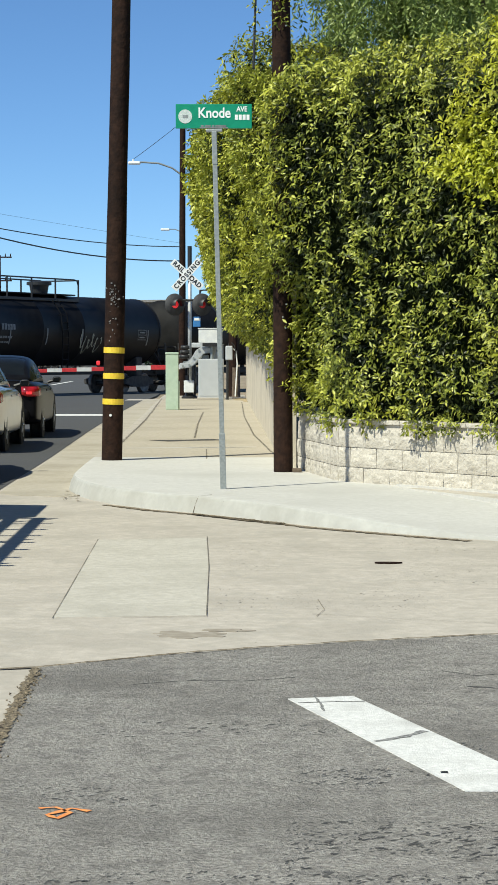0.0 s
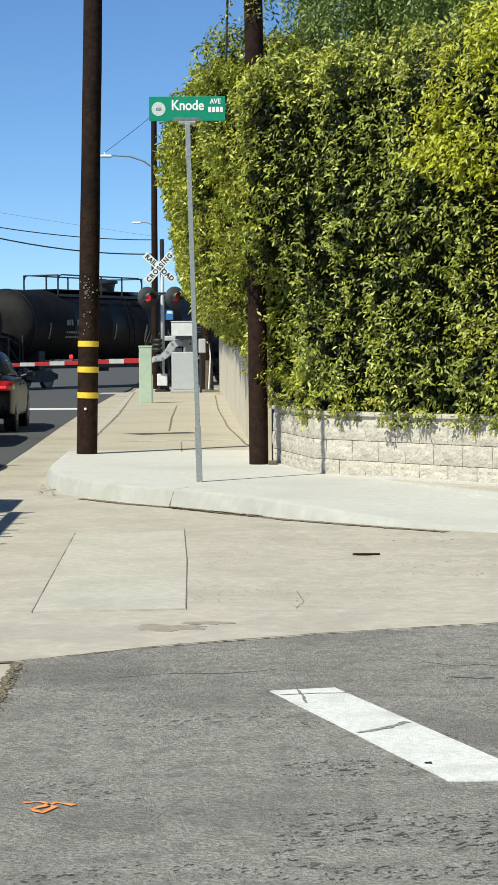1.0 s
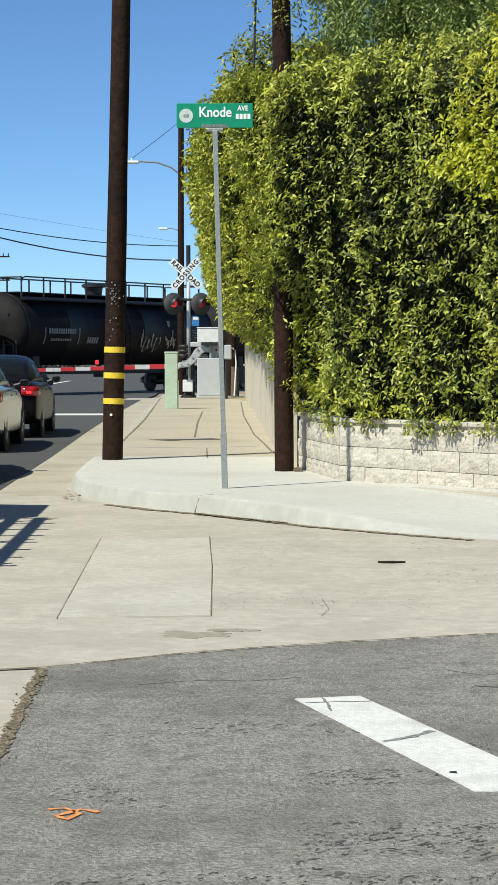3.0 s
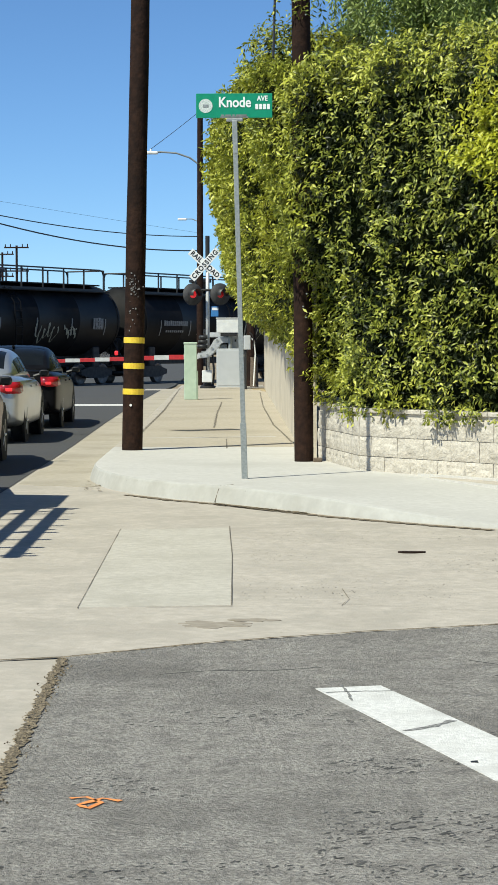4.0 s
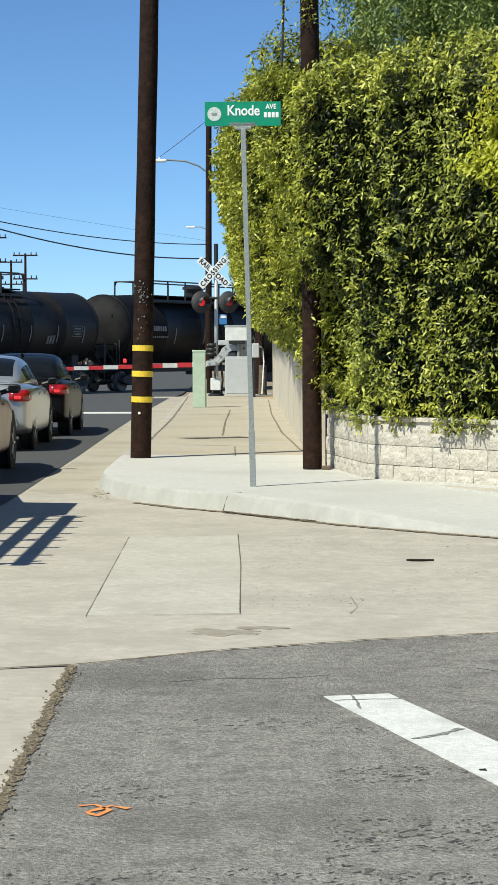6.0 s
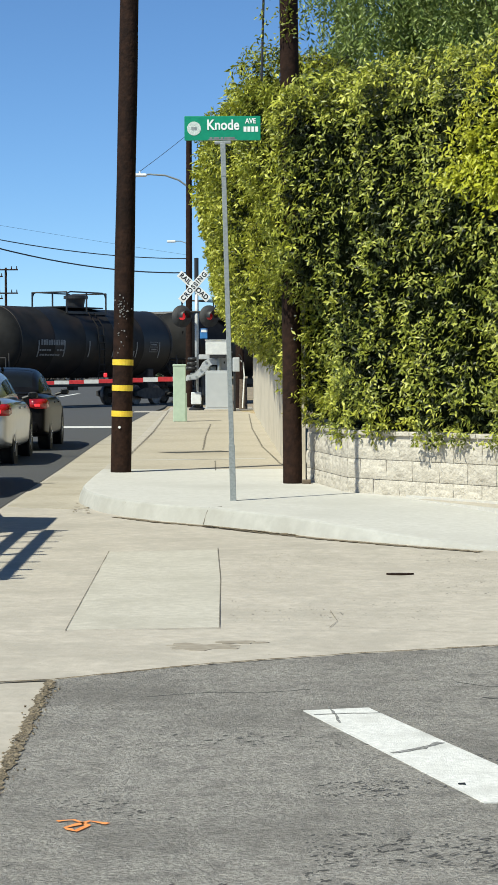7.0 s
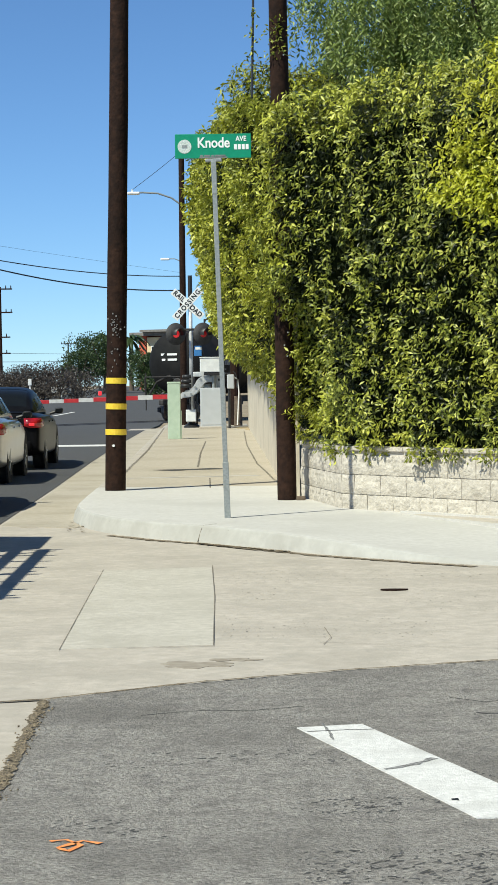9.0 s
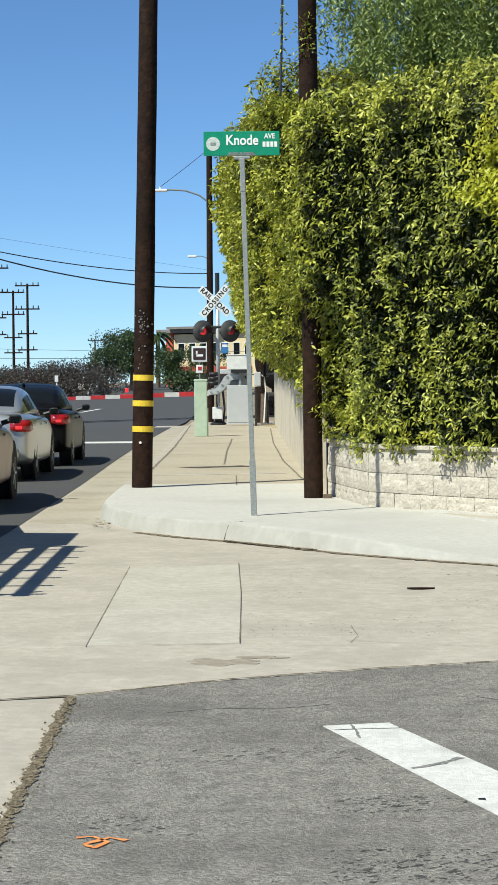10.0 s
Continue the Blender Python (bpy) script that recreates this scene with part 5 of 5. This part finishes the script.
    for e in (-1, 1):
        part("saddle", box(2.2, .5, .9, (0, e * (half - 1.1), 1.2), .06), IRON, ob, "saddle that carries the tank")
        part("end_platform", box(2.7, .45, .12, (0, e * (half + .75), 1.12), .02), IRON, ob)
        part("hand_rail", tube([(-1.3, e * (half + .9), 1.1), (-1.3, e * (half + .9), 2.1), (1.3, e * (half + .9), 2.1), (1.3, e * (half + .9), 1.1)], .028), IRON, ob)
        part("head_brace", tube([(-1.15, e * (half + .8), 1.2), (-.7, e * (half + .82), 1.85), (0, e * (half + .84), 2.15), (.7, e * (half + .82), 1.85), (1.15, e * (half + .8), 1.2)], .05), IRON, ob)
        part("brake_wheel", lathe([(.24, 0), (.28, .02), (.28, .05), (.24, .06)], 20, "Y"), IRON, ob).matrix_basis = pose(.55, e * (half + 1.0), 1.75)
        for s in (-1, 1):
            part("end_ladder", tube([(s * 1.35, e * (half + .75), .5), (s * 1.35, e * (half + .75), 2.3)], .03), IRON, ob)
            if long_deck:
                part("end_climb", tube([(s * .8, e * (half + .45), 1.2), (s * .85, e * (half + .55), zc + .6), (s * .9, e * (half + .1), zc + R - .55)], .04), paint, ob)
                part("end_climb_rung", rod((-.85, e * (half + .5), zc + .25), (.85, e * (half + .5), zc + .25), .03), IRON, ob)
        part("coupler", box(.26, .9, .26, (0, e * (half + 1.15), .88), .05), IRON, ob)
        yb = e * (half - 1.1)
        for s in (-1, 1):
            bm = bmesh.new()
            prf = [(-1.2, .42), (-1.2, .62), (-.55, .78), (.55, .78), (1.2, .62), (1.2, .42), (.5, .28), (-.5, .28)]
            lo, hi = [bm.verts.new((s * .95, yb + y, z)) for y, z in prf], [bm.verts.new((s * 1.12, yb + y, z)) for y, z in prf]
            bm.faces.new(lo), bm.faces.new(hi[::-1])
            for i in range(8):
                bm.faces.new((lo[i], hi[i], hi[(i + 1) % 8], lo[(i + 1) % 8]))
            part("bogie_frame", bm, IRON, ob)
        for dy in (-.86, .86):
            axle = part("wheelset", lathe([(.09, -.66), (.09, .66)], 12, "X"), IRON, ob)
            axle.matrix_basis = pose(0, yb + dy, .455)
            for s in (-1, 1):
                part("rail_wheel", lathe([(.07, s * .84), (.36, s * .82), (.40, s * .84), (.455, s * .84), (.455, s * .72), (.49, s * .70), (.49, s * .67), (.3, s * .69), (.07, s * .67)], 28, "X"), RAILSTEEL, axle, "", True)

    # markings on the flank that faces the street, laid on the curve of the tank
    def decal(y0, y1, z0, z1, material, label, name="marking"):
        bm = bmesh.new()
        vs = []
        for j in range(5):
            z = z0 + (z1 - z0) * j / 4
            x = math.sqrt(max(.01, (R + .025) ** 2 - (z - zc) ** 2))
            vs.append([bm.verts.new((x, y, z)) for y in (y0, y1)])
        for a, b in zip(vs, vs[1:]):
            bm.faces.new((a[0], a[1], b[1], b[0]))
        return part(name, bm, material, tank, label)

    for k in range(6):
        y = -half + 1.1 + (2 * half - 2.2) * k / 5
        decal(y, y + .08, 2.15, 2.85, MARK, "pale vertical reflective mark", "reflector")
    for y, z, ln, hh in marks:
        kk = max(1, int(ln / .17))
        for i in range(kk):
            decal(y + ln * i / kk, y + ln * (i + .76) / kk, z, z + hh * random.uniform(.9, 1), MARK, "faded white lettering bar", "lettering_bar")
    if long_deck or half > 7:
        rnd = random.Random(int(half * 100) + long_deck)
        for turn_at, wide, tall in ((1.2, 1.7, .5), (3.4, .9, .3)):
            bm = bmesh.new()
            rows = []
            for i in range(90):
                q = i / 89
                y = turn_at + wide * q + .12 * math.sin(q * 34 + turn_at)
                z = 2.3 + tall * (.5 * math.sin(q * 34) + .3 * math.sin(q * 11 + 1) + .2 * math.sin(q * 71)) * rnd.uniform(.9, 1.1)
                row = []
                for dy, dz in ((-.03, -.02), (.03, .02)):
                    x = math.sqrt(max(.01, (R + .025) ** 2 - (z + dz - zc) ** 2))
                    row.append(bm.verts.new((x, y + dy, z + dz)))
                rows.append(row)
            for a, b in zip(rows, rows[1:]):
                bm.faces.new((a[0], a[1], b[1], b[0]))
            part("scrawl", bm, GRAF, tank, "scrawled pale paint")
    # small data panel near the end
    y = half - 1.9
    for z in (2.4, 2.62, 2.84):
        decal(y, y + .7, z, z + .025, MARK, "thin white outline of a data panel", "panel_line")
        if z < 2.8:
            decal(y + .12, y + .58, z + .09, z + .15, MARK, "faded white lettering bar", "lettering_bar")
    for y2 in (y, y + .68):
        decal(y2, y2 + .02, 2.4, 2.86, MARK, "thin white outline of a data panel", "panel_line")
    # lettering on the rear dome
    for i, (x0, w, z) in enumerate(() if not last else ((-.62, .3, 3.25), (-.25, .55, 3.25), (-.55, .2, 3.0), (-.2, .5, 3.0))):
        yy = -half - .76 * math.sqrt(max(0, 1 - ((x0 + w / 2) ** 2 + (z - zc) ** 2) / R ** 2)) - .02
        part("lettering_bar", box(w, .02, .10, (x0 + w / 2 + .12, yy, z - .08), 0), SIGNWHITE, tank, "white lettering bar")
    return ob


TK = "black railway tank car with railed roof walkway"
train = [
    (tank_car(TK, 7.8, False, TANK, ()), 18.58),
    (tank_car("black railway tank car with a short railed platform and manway", 7.8, False, TANK, ((-5.4, 2.75, .55, .26), (-4.6, 2.75, 1.0, .26), (-5.4, 2.4, 1.6, .1), (-5.4, 2.2, 1.4, .08)), (-5.1, 2.0)), 0.28),
    (tank_car("black railway tank car with a full-length railed walkway", 7.6, True, TANK, ((-6.2, 2.6, 2.1, .24), (-6.0, 2.3, 1.6, .1), (3.5, 3.0, .3, .3), (-3.2, 2.2, .9, .28)), my=-.4), -17.7),
    (tank_car("black tank car with a full-length walkway and faded marks", 7.5, True, TANK, ((-6.3, 2.7, 1.7, .24), (-6.3, 2.4, 1.9, .08), (5.5, 2.4, .8, .5)), (-5.1, 7.2)), -35.2),
    (tank_car("weathered black tank car at the train's end", 5.9, False, RUSTTANK, ((-4.6, 2.65, 1.8, .24), (-4.7, 2.4, .9, .08), (-3.4, 2.4, .6, .08), (-4.6, 2.2, 1.5, .08), (2.2, 2.1, .6, .35)), (-1.75, 1.35), last=True), -51.3),
]
tail = train[-1][0]
part("end_lamp", box(.3, .12, .42, (0.75, -7.1, 1.62), .03), ORANGE, tail, "orange marker at the train's end")
SPEED = 7.7


# ---- distance ----
def far_tree(name, x, y, h, w, material, label, count, leaf, group="", trunk=True):
    z = grade(y) - .06
    ob = thing(name, label, "tree" if trunk else "shrub", pose(x, y, z), group)
    bm = rod((0, 0, 0), (.1, 0, h * .55), .03 * h, .015 * h, 8)
    for i in range(6):
        a = i * 1.05
        bm = rod((.05, 0, h * .3), (w * .35 * math.cos(a), w * .35 * math.sin(a), h * random.uniform(.55, .85)), .014 * h, .005 * h, 6, bm=bm)
    part("trunk", bm, BARK, ob)
    cl = 44
    cen = np.stack([np.random.normal(0, w * .24, cl), np.random.normal(0, w * .24, cl), h * (.32 + .55 * np.random.rand(cl)) if trunk else h * (.15 + .65 * np.random.rand(cl))], 1)
    rad = w * np.random.uniform(.09, .2, cl)
    i = np.random.randint(0, cl, count)
    d = np.random.normal(size=(count, 3))
    d /= np.linalg.norm(d, axis=1)[:, None]
    p = cen[i] + d * (rad[i] * np.random.rand(count) ** .4)[:, None]
    p[:, 2] = np.clip(p[:, 2], .05, h)
    leaves("crown", p, d + np.random.normal(0, .5, (count, 3)), np.full(count, leaf) * np.random.uniform(.6, 1.3, count), material, ob, .6, .15)
    return ob


for i in range(24):
    far_tree("shrub", -39 + i * 1.02 + random.uniform(-.4, .4), 186 + random.uniform(-9, 9), random.uniform(2.6, 3.7), 4.8, SCRUB, "dry brownish roadside shrub beyond the railway", 2600, .17, "roadside shrubs", False)
far_tree("tree", -16.4, 235, 6.9, 6.6, FARLEAF, "dark green round-headed street tree", 9000, .24)
far_tree("tree", -18.6, 228, 5.0, 5.0, FARLEAF, "dark green street tree among the shrubs", 6000, .2)
far_tree("tree", -10.6, 215, 4.6, 3.8, FARLEAF, "dark green street tree before the building", 6000, .2)
far_tree("tree", -7.9, 240, 5.4, 4.2, FARLEAF, "dark green street tree before the building", 6000, .2)
far_tree("shrub", -9.0, 206, 2.6, 4.0, FARLEAF, "low green hedge beyond the crossing", 1500, .3, "", False)


def palm(x, y, h, label):
    ob = thing("palm_tree", label, "tree", pose(x, y, grade(y) - .1))
    part("trunk", rod((0, 0, 0), (0, 0, h), .3, .2, 10), BARK, ob)
    for i in range(26):
        a, up = i * 2.4, random.uniform(-.5, 1.0)
        pts = [Vector((0, 0, h))]
        for k in range(1, 6):
            pts.append(Vector((math.cos(a) * .5 * k, math.sin(a) * .5 * k, h + up * .45 * k - .09 * k * k)))
        bm = bmesh.new()
        rows = []
        for k, p in enumerate(pts):
            w = .28 * math.sin(math.pi * (k + .6) / 6.2)
            rows.append([bm.verts.new(p + Vector((-math.sin(a) * w * s, math.cos(a) * w * s, -.12 * abs(s)))) for s in (-1, 0, 1)])
        for p, q in zip(rows, rows[1:]):
            for s in range(2):
                bm.faces.new((p[s], p[s + 1], q[s + 1], q[s]))
        part("frond", bm, FARLEAF, ob)


palm(-18.0, 262, 7.0, "distant palm tree with ragged fronds")
palm(-14.9, 262, 6.6, "distant palm tree before the cream building")

bld = thing("building", "distant cream and red two-storey stucco building", "building", pose(-12.6, 275, grade(275) - 1.3, 0, 0, -30))
part("wall", box(17.4, 9, 8.2, (7.25, 5, 4.1), .05), STUCCO, bld)
part("red_bay", box(1.1, 9.4, 8.4, (-2.02, 5, 4.2), .05), BRICKRED, bld, "red end bay")
part("roof", box(20.0, 10.4, .5, (6.2, 5, 8.6), .05), ROOFGREY, bld, "flat grey roof with eaves")
part("roof_gable", prism([(-1.6, -1), (6, -1), (6, 10), (-1.6, 10)], 8.85, 9.15), ROOFGREY, bld)
for i in range(8):
    for z in (2.2, 6.0):
        w = part("window", box(.9, .1, 1.9, (-.2 + 1.7 * i, .47, z), .01), GLASS, bld)
        part("window_frame", box(1.1, .06, 2.1, (-.2 + 1.7 * i, .49, z), .01), SIGNWHITE, w)
shop = thing("shop", "distant low red-fronted shop with a dark base", "building", pose(-10.1, 232, grade(232) - .1))
part("wall", box(8, 6, 2.3, (3.2, 3, 1.15), .03), ROOFGREY, shop)
part("awning", box(8.4, 1.0, .8, (3.2, -.3, 2.3), .04), BRICKRED, shop, "red fascia")
bs = thing("road_sign", "square dark and white no-turn sign beyond the tracks", "road sign", pose(-4.15, 112, grade(112) + .0))
part("post", rod((0, 0, 0), (0, 0, 3.1), .04), STEEL, bs)
pl = part("plate", box(.84, .03, .84, (0, -.05, 3.23), .03), SIGNWHITE, bs)
part("panel", box(.66, .02, .62, (0, -.07, 3.23), .03), MAROON, pl, "dark panel")
part("panel_mark", box(.36, .01, .12, (0.02, -.085, 3.15), 0), SIGNWHITE, pl, "pale arrow bar")
part("panel_mark", box(.09, .01, .22, (-.14, -.085, 3.28), 0), SIGNWHITE, pl, "pale arrow bar")
part("lower_plate", box(.36, .03, .42, (0, -.05, 2.42), .02), SIGNWHITE, bs, "small white lower plate")
part("lower_mark", box(.2, .01, .2, (.02, -.07, 2.45), 0), RED, bs, "small red mark")
for x, y, h, w in ((-18.8, 178, 1.9, .3), (-16.3, 180, 1.2, 1.7)):
    b = thing("roadside_sign", "small white roadside board beyond the crossing", "sign", pose(x, y, grade(y) - .05), "roadside boards")
    part("post", box(.12, .1, h, (0, .08, h / 2), .01), WHITEBOX, b)
    part("board", box(w, .06, .55, (0, 0, h - .2), .01), WHITEBOX, b)

# ---- feathery tree behind the hedge ----
pep = thing("pepper_tree", "tall pepper tree with drooping feathery branches behind the hedge", "tree", pose(3.6, 29, 0))
bm = rod((0, 0, 0), (.15, .1, 4.2), .3, .22, 12)
for i in range(9):
    a = i * .72
    bm = rod((.15, .1, 3.4 + .1 * i), (1.9 * math.cos(a), 1.9 * math.sin(a), 6.0 + .35 * (i % 4)), .07, .02, 8, bm=bm)
part("trunk", bm, BARK, pep)
place, way, ln = [], [], []
for i in range(6600):
    if i % 54 == 0:
        a, r = random.uniform(0, 6.28), 2.9 * math.sqrt(random.random())
        mid = (r * math.cos(a), r * math.sin(a), random.uniform(5.3, 8.2) - r * .12)
        thick = random.uniform(.10, .24)
    x, y = random.gauss(mid[0], thick), random.gauss(mid[1], thick)
    z = mid[2] - abs(random.gauss(0, .25))
    L = random.uniform(.4, 1.3)
    dx, dy = random.gauss(0, .14), random.gauss(0, .14)
    for k in range(int(L / .036)):
        s = .036 * k
        place.append((x + dx * s, y + dy * s, z - s))
        way.append((random.gauss(0, 1), random.gauss(0, 1), -.9))
        ln.append(random.uniform(.06, .11))
leaves("crown", np.array(place), np.array(way), np.array(ln), WILLOW, pep, .3, .06, "fine drooping leaflets")


def motions():
    """The train rolls over the crossing and away."""
    for ob, s0 in train:
        rows = []
        for t in (0.0, 2.5, 5.0, 7.5, 10.0):
            p = Vector((*TRACK_P, RAIL_Z)) + TD * (s0 + SPEED * t)
            rows.append((t, Matrix.Translation(p) @ Matrix.Rotation(-TRACK_A, 4, "Z")))
        walk(ob, rows)


motions()
